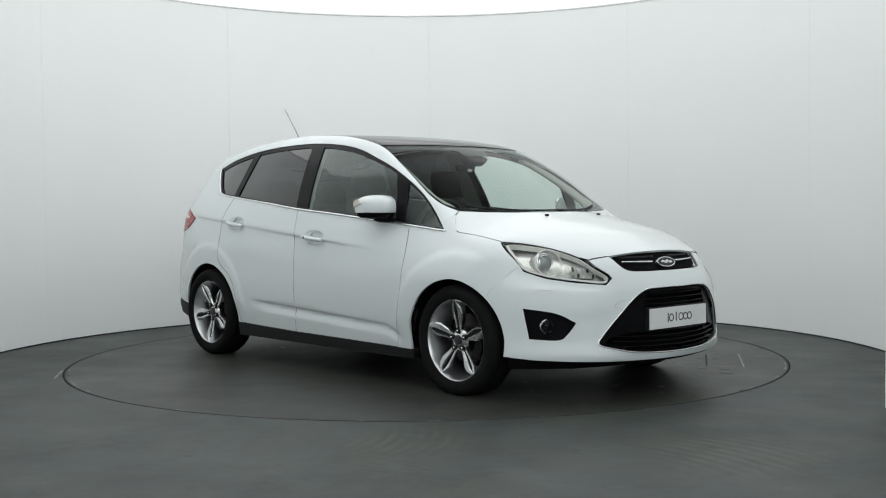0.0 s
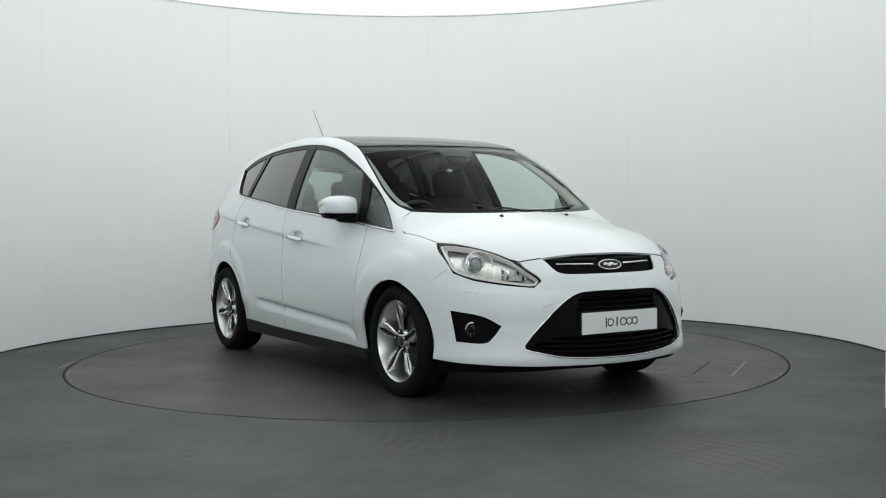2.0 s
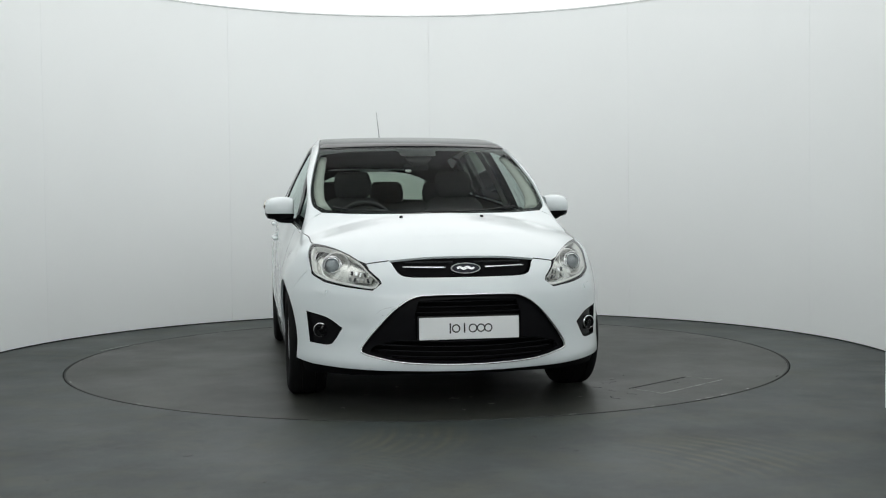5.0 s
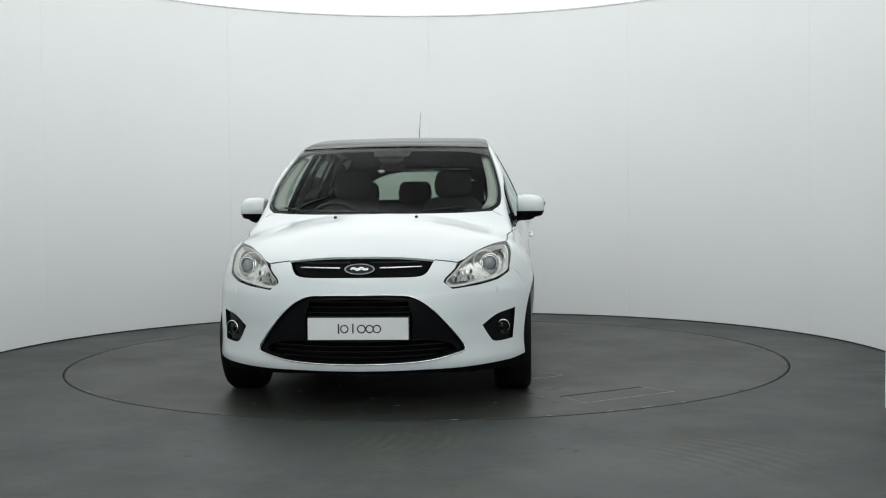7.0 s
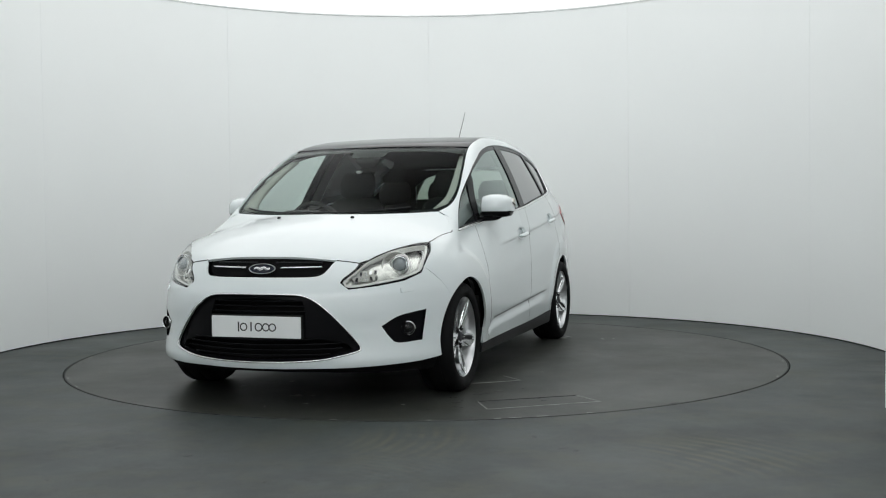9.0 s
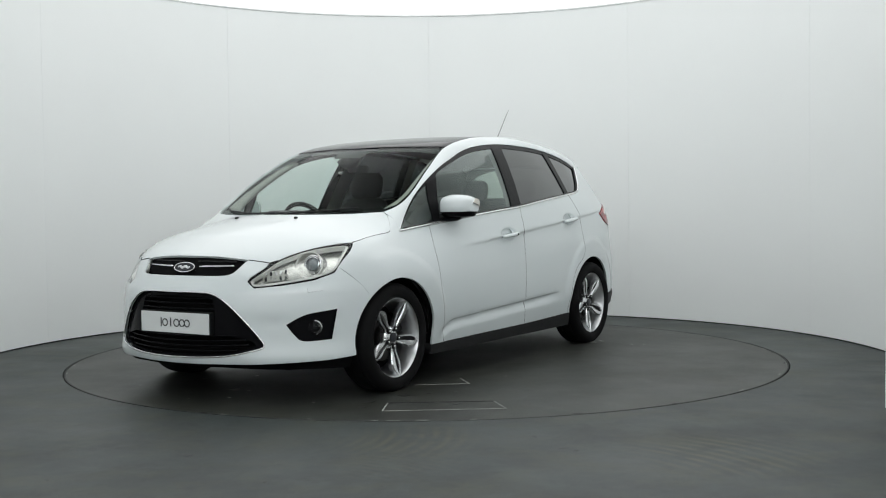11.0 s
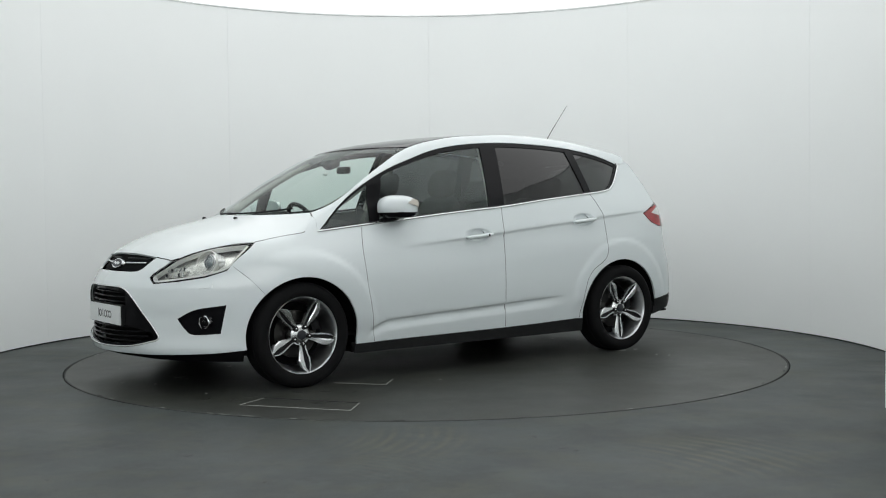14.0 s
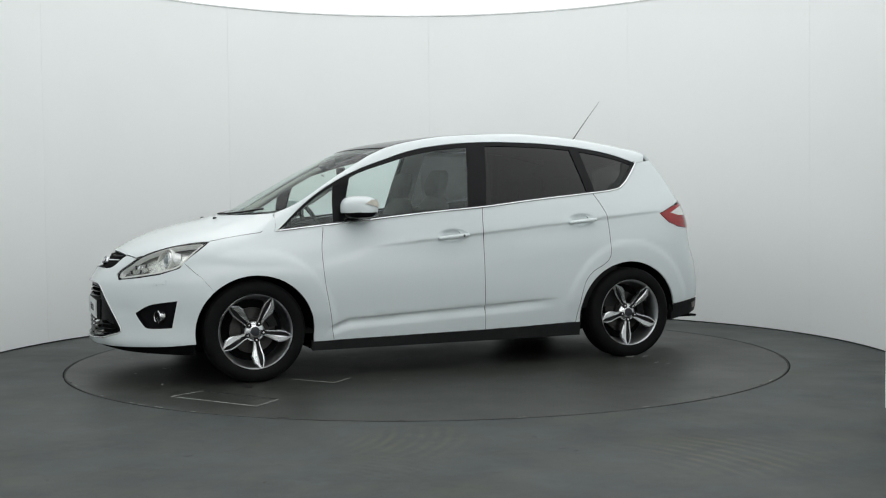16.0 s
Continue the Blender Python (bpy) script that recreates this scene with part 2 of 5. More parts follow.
def panel(outline, way, step=0.04, holes=(), depth=0.0, rim=0.014, gap=0.0018, mirror=False, creases=()):
    """A sheet of the body skin within an outline, with turned-in edges."""
    loops = [resample(shrink(np.array(outline), gap), step * 0.6)] + [resample(np.array(h), step * 0.6) for h in holes]
    lo, hi = loops[0].min(0), loops[0].max(0)
    gx, gy = np.meshgrid(np.arange(lo[0], hi[0], step), np.arange(lo[1], hi[1], step))
    g = np.stack([gx.ravel() + 0.37 * step * (np.arange(gx.size) // gx.shape[1] % 2), gy.ravel()], -1)
    g = g[inside(g, loops[0])]
    for h in loops[1:]:
        g = g[~inside(g, h)]
    border = np.vstack(loops)
    runs = []
    for c in creases:
        c = np.array(c)
        ok = inside(c, loops[0]) & np.array([np.min(np.hypot(*(border - q).T)) > step * 0.15 for q in c])
        for h in loops[1:]:
            ok &= ~inside(c, h)
        runs.append(c[ok])
    core = np.vstack([r for r in runs if len(r)]) if runs and any(len(r) for r in runs) else np.zeros((0, 2))
    if len(core) and len(g):
        g = g[np.array([np.min(np.hypot(*(core - q).T)) > step * 0.35 for q in g])]
    if len(g):
        g = g[np.array([np.min(np.hypot(*(border - q).T)) > step * 0.4 for q in g])]
    pts = np.vstack([border, core, g]) if len(g) else np.vstack([border, core])
    edges, k = [], 0
    for h in loops:
        edges += [(k + i, k + (i + 1) % len(h)) for i in range(len(h))]
        k += len(h)
    for r in runs:
        edges += [(k + i, k + i + 1) for i in range(len(r) - 1) if math.dist(r[i], r[i + 1]) < 0.06]
        k += len(r)
    v2, _, faces, *_ = delaunay_2d_cdt([Vector(q) for q in pts], edges, [], 0, 1e-6)
    v2 = np.array([tuple(v) for v in v2])
    f = np.array([tuple(t) for t in faces if len(t) == 3])
    c = v2[f].mean(1)
    keep = inside(c, loops[0])
    for h in loops[1:]:
        keep &= ~inside(c, h)
    f = f[keep]
    p = lift(v2, way, depth)
    n = normals(p)
    # all faces outwards
    fn = np.cross(p[f[:, 1]] - p[f[:, 0]], p[f[:, 2]] - p[f[:, 0]])
    flip = np.sum(fn * n[f[:, 0]], 1) < 0
    f[flip] = f[flip][:, ::-1]
    verts, nrm, faces = list(p), list(n), [tuple(t) for t in f]
    if rim:
        seen = {}
        for t in faces:
            for a, b in zip(t, t[1:] + t[:1]):
                seen[(a, b)] = 1
        twin = {}
        for a, b in [e for e in seen if (e[1], e[0]) not in seen]:
            for q in (a, b):
                if q not in twin:
                    twin[q] = len(verts)
                    verts += [p[q], p[q] - n[q] * rim]
                    nrm += [(0, 0, 0), (0, 0, 0)]
            faces.append((twin[b], twin[a], twin[a] + 1, twin[b] + 1))
    verts, nrm = np.array(verts), np.array(nrm)
    if mirror:
        verts, nrm, faces = verts * (1, -1, 1), nrm * (1, -1, 1), [t[::-1] for t in faces]
    me = mesh_of(verts, faces)
    me.normals_split_custom_set_from_vertices([tuple(q) for q in nrm])
    return me


def tube(path, r, n=8, closed=False, flat=1.0):
    """A bar of round or flattened section along a path."""
    p = np.array(path, float)
    m = len(p)
    t = np.roll(p, -1, 0) - np.roll(p, 1, 0)
    if not closed:
        t[0], t[-1] = p[1] - p[0], p[-1] - p[-2]
    t /= np.linalg.norm(t, axis=1)[:, None]
    up = np.array([0, 0, 1.0]) if np.abs(t[:, 2]).mean() < 0.8 else np.array([1.0, 0, 0])
    a = np.cross(t, up)
    a /= np.linalg.norm(a, axis=1)[:, None]
    b = np.cross(t, a)
    rr = np.full(m, r) if np.isscalar(r) else np.array(r)
    verts, faces = [], []
    for i in range(m):
        for k in range(n):
            w = 2 * math.pi * k / n
            verts.append(p[i] + rr[i] * (a[i] * math.cos(w) + b[i] * math.sin(w) * flat))
    for i in range(m if closed else m - 1):
        j = (i + 1) % m
        for k in range(n):
            l = (k + 1) % n
            faces.append((i * n + k, i * n + l, j * n + l, j * n + k))
    if not closed:
        faces += [tuple(range(n))[::-1], tuple((m - 1) * n + k for k in range(n))]
    me = mesh_of(verts, faces)
    return me


def rings(sections, n=28, turn=None):
    """A closed body out of rounded rings (cx, cy, cz, half x, half y, squareness) stacked along z."""
    verts, faces = [], []
    for cx, cy, cz, a, b, e in sections:
        for k in range(n):
            w = 2 * math.pi * k / n
            c, s = math.cos(w), math.sin(w)
            verts.append(Vector((cx + a * math.copysign(abs(c) ** (2 / e), c), cy + b * math.copysign(abs(s) ** (2 / e), s), cz)))
    for i in range(len(sections) - 1):
        for k in range(n):
            l = (k + 1) % n
            faces.append((i * n + k, i * n + l, i * n + n + l, i * n + n + k))
    m = len(sections)
    faces += [tuple(range(n))[::-1], tuple((m - 1) * n + k for k in range(n))]
    if turn:
        verts = [turn @ v for v in verts]
    return mesh_of(verts, faces)


def cushion(hx, hy, hz, e=3.0, turn=None, round_=0.35, n=28):
    """A soft block, rounded on all sides."""
    secs = []
    for i in range(11):
        w = -math.pi / 2 + math.pi * i / 10
        s = math.cos(w) ** round_ if 0 < i < 10 else 0.35
        secs.append((0, 0, hz * math.copysign(abs(math.sin(w)) ** 0.8, math.sin(w)), hx * (1 - 0.5 * (1 - s)), hy * (1 - 0.5 * (1 - s)), e))
    return rings(secs, n, turn)


def lathe(profile, n=64, a0=0.0, a1=360.0):
    """A profile (radius, out) turned about the y axis."""
    full = a1 - a0 >= 360
    cols = n if full else n + 1
    verts, faces = [], []
    for k in range(cols):
        w = radians(a0 + (a1 - a0) * k / n)
        for r, y in profile:
            verts.append((r * math.cos(w), y, r * math.sin(w)))
    m = len(profile)
    for k in range(n):
        l = (k + 1) % cols
        for i in range(m - 1):
            faces.append((k * m + i, k * m + i + 1, l * m + i + 1, l * m + i))
    me = mesh_of(verts, faces)
    me.set_sharp_from_angle(angle=radians(35))
    return me


def box(x0, x1, y0, y1, z0, z1, bevel=0.0):
    bm = bmesh.new()
    bmesh.ops.create_cube(bm, size=1, matrix=Matrix.Translation(((x0 + x1) / 2, (y0 + y1) / 2, (z0 + z1) / 2)) @ Matrix.Diagonal((x1 - x0, y1 - y0, z1 - z0, 1)))
    if bevel:
        bmesh.ops.bevel(bm, geom=bm.edges[:], offset=bevel, segments=2, affect="EDGES")
    return bm


def plate_of(outline, z0, z1):
    """A flat outline (x, y) given thickness."""
    n = len(outline)
    verts = [(x, y, z0) for x, y in outline] + [(x, y, z1) for x, y in outline]
    faces = [tuple(range(n))[::-1], tuple(range(n, 2 * n))] + [(i, (i + 1) % n, n + (i + 1) % n, n + i) for i in range(n)]
    bm = bmesh.new()
    vs = [bm.verts.new(v) for v in verts]
    for f in faces:
        bm.faces.new([vs[i] for i in f])
    bmesh.ops.recalc_face_normals(bm, faces=bm.faces[:])
    return bm


def disc(r, n, r0=0.0):
    a = [2 * math.pi * k / n for k in range(n)]
    if not r0:
        return [(0, 0, 0)] + [(r * math.cos(w), r * math.sin(w), 0) for w in a], [(0, 1 + k, 1 + (k + 1) % n) for k in range(n)]
    v = [(r * math.cos(w), r * math.sin(w), 0) for w in a] + [(r0 * math.cos(w), r0 * math.sin(w), 0) for w in a]
    return v, [(k, (k + 1) % n, n + (k + 1) % n, n + k) for k in range(n)]


# ---- car body form: x forward from mid-wheelbase, y to the car's left, z up from the floor ----
def pchip(xs, ys):
    """Smooth monotone curve through a few control values."""
    xs, ys = np.array(xs, float), np.array(ys, float)
    h, d = np.diff(xs), np.diff(ys) / np.diff(xs)
    m = np.empty_like(ys)
    m[0], m[-1] = d[0], d[-1]
    for i in range(1, len(xs) - 1):
        if d[i - 1] * d[i] <= 0:
            m[i] = 0
        else:
            a, b = 2 * h[i] + h[i - 1], h[i] + 2 * h[i - 1]
            m[i] = (a + b) / (a / d[i - 1] + b / d[i])

    def f(x):
        x = np.clip(np.asarray(x, float), xs[0], xs[-1])
        i = np.clip(np.searchsorted(xs, x) - 1, 0, len(xs) - 2)
        t = (x - xs[i]) / h[i]
        return ((1 + 2 * t) * (1 - t) ** 2 * ys[i] + t * (1 - t) ** 2 * h[i] * m[i]
                + t * t * (3 - 2 * t) * ys[i + 1] + t * t * (t - 1) * h[i] * m[i + 1])
    return f


WHEELBASE = 2.648
AXLE = WHEELBASE / 2
HUB_Z = 0.310
ARCH = 0.365
side_of_z = pchip((0.10, 0.24, 0.42, 0.60, 0.78, 0.90, 1.04, 1.20, 1.36, 1.48, 1.62), (0.853, 0.877, 0.896, 0.904, 0.902, 0.890, 0.858, 0.795, 0.715, 0.645, 0.54))
side_taper = pchip((-2.2, -1.95, -1.6, -1.2, -0.4, 0.6, 1.3, 1.7, 2.0, 2.3), (0.16, 0.105, 0.055, 0.018, 0.0, 0.0, 0.005, 0.03, 0.08, 0.14))
front_draw = pchip((0.0, 0.3, 0.6, 0.8, 1.0, 1.2, 1.5, 2.3), (0.0, 0.020, 0.050, 0.073, 0.096, 0.113, 0.125, 0.125))
cabin_taper = pchip((-2.2, -1.8, -1.3, -0.6, 0.3, 1.3), (0.07, 0.05, 0.02, 0.0, 0.0, 0.0))
nose_x = pchip((0.10, 0.17, 0.25, 0.35, 0.50, 0.60, 0.66, 0.74, 0.80, 0.90), (2.12, 2.195, 2.236, 2.243, 2.24, 2.225, 2.195, 2.14, 2.08, 1.90))
nose_plan = pchip((0.0, 0.15, 0.30, 0.45, 0.60, 0.72, 0.82, 0.90, 1.0), (0.0, 0.012, 0.045, 0.105, 0.205, 0.33, 0.49, 0.72, 1.2))
top_z = pchip((-2.3, -2.10, -1.90, -1.75, -1.4, -1.0, -0.5, -0.1, 0.2, 0.42, 0.70, 1.05, 1.34, 1.44, 1.70, 1.90, 2.06, 2.3),
              (0.62, 0.88, 1.20, 1.462, 1.527, 1.563, 1.578, 1.564, 1.531, 1.492, 1.375, 1.190, 1.040, 1.016, 0.956, 0.890, 0.808, 0.62))
top_crown = pchip((-2.2, -1.7, -0.5, 0.2, 0.5, 0.9, 1.16, 1.35, 1.6, 2.1), (0.30, 0.18, 0.028, 0.058, 0.130, 0.19, 0.222, 0.222, 0.20, 0.19))
rear_x = pchip((0.10, 0.25, 0.45, 0.62, 0.75, 0.95, 1.2, 1.5), (-2.02, -2.10, -2.135, -2.12, -2.08, -2.04, -1.90, -1.68))
rear_plan = pchip((0.0, 0.3, 0.6, 0.75, 0.85, 1.0), (0.0, 0.02, 0.09, 0.18, 0.32, 0.8))


def bump(x, c, w):
    return np.exp(-((x - c) / w) ** 2)


def ease(t):
    t = np.clip(t, 0, 1)
    return t * t * (3 - 2 * t)


def shoulder_z(x):
    return 0.840 + 0.094 * (0.41 - x)


def groove_z(x):
    """Height of the sculpted line over the sill; it dips at its front end."""
    return 0.379 + 0.049 * (0.42 - x) - 0.9 * np.clip(x - 0.72, 0, 1) ** 1.5


def side_y(x, z):
    """Half width of the flanks, with the arch flares and the creases."""
    y = side_of_z(z) - side_taper(x) - cabin_taper(x) * ease((z - 0.95) / 0.4) - front_draw(x) * ease((z - 0.62) / 0.43) * (1 - 0.5 * ease((z - 1.08) / 0.22))
    for axle in (AXLE, -AXLE):
        r = np.hypot(x - axle, z - HUB_Z)
        y = y + 0.004 * bump(r, ARCH + 0.05, 0.10) + 0.010 * ease((0.525 - r) / 0.055) * ease((z - 0.30) / 0.12)
    y = y + 0.016 * bump(z, 0.255, 0.070) * ease((x - 1.50) / 0.2)
    s = z - shoulder_z(x)
    fade = ease((0.70 - x) / 0.5) * ease((x + 1.75) / 0.3)
    y = y + fade * (0.006 * np.exp(-np.abs(s) / 0.06) - 0.009 * ease(-s / 0.028) * ease((s + 0.22) / 0.17))
    for cx, cz in ((0.022, 0.876), (-0.945, 0.964)):
        y = y - 0.012 * ease((1.0 - np.hypot((x - cx) / 0.116, (z - cz) / 0.047)) / 0.40)
    g = z - groove_z(x)
    cut = np.where(g > -0.009, ease((0.009 - g) / 0.018), ease((g + 0.075) / 0.066))
    y = y - 0.017 * cut * ease((0.90 - x) / 0.10) * ease((x + 0.78) / 0.30)
    return y


def front_x(y, z):
    w = np.abs(y)
    flare = 0.026 * bump(z, 0.245, 0.065) * ease((w - 0.30) / 0.25)
    scoop = 0.004 * bump(z, 0.445, 0.035) * bump(w, 0.57, 0.07)
    return nose_x(z) - nose_plan(w) + flare - scoop


def back_x(y, z):
    return rear_x(z) + rear_plan(np.abs(y))


def roof_z(x, y):
    return top_z(x) - top_crown(x) * y * y


def smax(values, k):
    m = np.max(values, axis=0)
    return m + k * np.log(np.sum(np.exp((np.array(values) - m) / k), axis=0))


def outside(x, y, z):
    """Positive outside the body, negative inside; edges rounded."""
    y = np.abs(y)
    f = (y - side_y(x, z)) * 0.95
    t = (z - roof_z(x, y)) * 0.85
    n = (x - front_x(y, z)) * 0.8
    b = (back_x(y, z) - x) * 0.8
    return smax([f, t, n, b], 0.012)


NOSE_AXIS, NOSE_ARC = 1.2, 0.9


def nose(*places):
    """Places (x, y, z) near the nose as (arc, z), seen from an upright axis behind the headlamps."""
    return [(math.atan2(y, x - NOSE_AXIS) * NOSE_ARC, z) for x, y, z in places]


def lift(points, way, depth=0.0):
    """Points of a flat outline carried onto the body, or to a depth under its skin: side (x, z), top (x, y), rear (y, z) or nose (arc, z)."""
    p = np.array(points, float)
    a, b = p[:, 0], p[:, 1]
    lo, hi = {"side": (0.0, 1.1), "top": (0.3, 1.9), "nose": (0.1, 1.4), "rear": (-0.8, -2.5)}[way]
    lo, hi = np.full(len(p), lo), np.full(len(p), hi)

    def at(c):
        if way == "nose":
            return NOSE_AXIS + c * np.cos(a / NOSE_ARC), c * np.sin(a / NOSE_ARC), b
        return {"side": (a, c, b), "top": (a, b, c), "rear": (c, a, b)}[way]
    for _ in range(36):
        mid = (lo + hi) / 2
        f = outside(*at(mid)) + depth
        lo, hi = np.where(f < 0, mid, lo), np.where(f < 0, hi, mid)
    return np.stack(at(lo), -1)


def normals(p):
    """Outward directions of the body at places on it."""
    h = 0.003
    g = np.stack([outside(*(p + h * np.eye(3)[i]).T) - outside(*(p - h * np.eye(3)[i]).T) for i in range(3)], -1)
    return g / np.maximum(np.linalg.norm(g, axis=1), 1e-9)[:, None]


# ---- end of form ----


# ---- the studio ----
def studio():
    # floor: one sheet with a round cut-out for the table, out to the room's walls
    n = 160
    ring = [(TABLE_R * math.cos(2 * math.pi * k / n), TABLE_R * math.sin(2 * math.pi * k / n)) for k in range(n)]
    verts, faces = [], []
    radii = (TABLE_R, 2.8, 3.3, 4.2, 6.0, 9.0, 12.0)
    for r in radii:
        verts += [(r * x / TABLE_R, r * y / TABLE_R, 0) for x, y in ring]
    for i in range(len(radii) - 1):
        faces += [(i * n + k, i * n + n + k, i * n + n + (k + 1) % n, i * n + (k + 1) % n) for k in range(n)]
    # the cut edge goes down into the pit
    base = len(verts)
    verts += [(x, y, -0.06) for x, y in ring]
    faces += [(k, (k + 1) % n, base + (k + 1) % n, base + k) for k in range(n)]
    f = part("floor", mesh_of(verts, faces, smooth=False), FLOOR)
    tagged(f, "dark grey painted concrete studio floor with scuffs and drag marks", "floor", kind="structure")
    v, q = disc(TABLE_R + 0.05, n)
    pit = part("floor_pit", mesh_of(v, q, smooth=False), GAP, at=pose(0, 0, -0.058))
    tagged(pit, "black gap under the turning round table", "floor", kind="structure")

    # curved wall of tall white panels
    wall = new("wall_curved")
    wall.location = (*WALL_C, 0)
    tagged(wall, "curved white studio wall of tall smooth panels", "wall", kind="structure")
    seam0, pitch = 0.86, 35.47
    # the wall's unseen ends are lengthened to throw more light sideways
    a_end = 134.0

    def arc_slab(r0, r1, a0, a1, z0, z1, steps):
        vs, fs = [], []
        for k in range(steps + 1):
            w = radians(a0 + (a1 - a0) * k / steps)
            s, c = math.sin(w), math.cos(w)
            vs += [(r0 * s, r0 * c, z0), (r0 * s, r0 * c, z1), (r1 * s, r1 * c, z1), (r1 * s, r1 * c, z0)]
        for k in range(steps):
            b = 4 * k
            fs += [(b + i, b + 4 + i, b + 4 + (i + 1) % 4, b + (i + 1) % 4) for i in range(4)]
        fs += [(0, 1, 2, 3), tuple(4 * steps + i for i in (3, 2, 1, 0))]
        bm = bmesh.new()
        bv = [bm.verts.new(v) for v in vs]
        for t in fs:
            bm.faces.new([bv[i] for i in t])
        bmesh.ops.recalc_face_normals(bm, faces=bm.faces[:])
        return bm
    edge = 0.012
    starts = [a for a in (seam0 + pitch * k for k in range(-4, 4))]
    for a in starts:
        a0, a1 = max(a, -a_end) + edge, min(a + pitch, a_end) - edge
        if a1 > a0:
            part("wall_panel", arc_slab(WALL_R, WALL_R + 0.03, a0, a1, 0.010, WALL_H, 24), WALL, wall)
    part("wall_backing", arc_slab(WALL_R + 0.034, WALL_R + 0.08, -a_end, a_end, 0.0, WALL_H - 0.01, 72), JOINT, wall)
    # a solid black strip takes the place of shade under the panels
    part("skirting_gap", arc_slab(WALL_R + 0.008, WALL_R + 0.033, -a_end, a_end, 0.0, 0.0095, 72), GAP, wall, "black shadow gap at the foot")
    part("top_trim", arc_slab(WALL_R - 0.006, WALL_R + 0.03, -a_end, a_end, WALL_H + 0.002, WALL_H + 0.014, 72), JOINT, wall, "thin grey edge trim")

    # luminous ceiling that lies just over the wall, and an added panel further back
    v, q = disc(WALL_R + 0.25, 96)
    c = part("ceiling_1", mesh_of(v, q, smooth=False), CEIL, at=pose(*WALL_C, WALL_H + 0.035))
    tagged(c, "bright white luminous stretched fabric ceiling over the car", "ceiling", kind="structure")
    # unseen glowing panel, added to brighten flanks turned to the open side
    c2 = part("fill_panel", box(-3.8, 3.8, -9.3, -5.6, WALL_H + 0.02, WALL_H + 0.06), FILL)
    tagged(c2, "unseen glowing white panel added over the open side to light the flanks", "ceiling", kind="structure")

    # plain unseen room around, open side included, added to bounce light onto the car
    X, Y0, Y1, Z = 4.3, -9.4, 4.4, 3.3
    for name, b in (("wall_east", (X, X + 0.2, Y0, Y1, 0, Z)), ("wall_west", (-X - 0.2, -X, Y0, Y1, 0, Z)),
                    ("wall_north", (-X - 0.2, X + 0.2, Y1, Y1 + 0.2, 0, Z)), ("wall_south", (-X - 0.2, X + 0.2, Y0 - 0.2, Y0, 0, Z)),
                    ("ceiling_3", (-X - 0.2, X + 0.2, Y0 - 0.2, Y1 + 0.2, Z + 0.004, Z + 0.2))):
        tagged(part(name, box(*b), ROOM), "plain pale unseen added studio " + name.split("_")[0], name.split("_")[0], kind="structure")


def floor_marks():
    """Scuffs and specks worn into the fixed floor."""
    rnd = random.Random(4)

    def smear(name, x, y, length, width, ang, bend, material, label):
        n = 12
        path, a = [], radians(ang)
        for i in range(n + 1):
            path.append((x + length * i / n * math.cos(a + bend * i / n), y + length * i / n * math.sin(a + bend * i / n)))
        left, right = [], []
        for i, (px_, py_) in enumerate(path):
            w = width * (0.35 + 0.65 * math.sin(math.pi * (i + 0.5) / (n + 1))) * rnd.uniform(0.7, 1.1)
            left.append((px_ - w * math.sin(a), py_ + w * math.cos(a)))
            right.append((px_ + w * math.sin(a), py_ - w * math.cos(a)))
        tagged(part(name, plate_of(left + right[::-1], -0.002, 0.0007), material), label, "floor mark", kind="stuff")
    for x, y, l, w, a in ((-1.51, -3.58, 0.014, 0.008, 10), (-0.64, -3.67, 0.02, 0.008, 60), (0.49, -2.91, 0.05, 0.009, 100), (-1.05, -3.2, 0.05, 0.008, 40), (0.56, -3.15, 0.05, 0.012, 20), (-1.4, -3.0, 0.03, 0.006, 0), (0.63, -3.2, 0.03, 0.012, 70)):
        smear("rubber_speck", x, y, l, w, a, 0.1, RUBBER_MARK, "small black rubber speck on the floor")


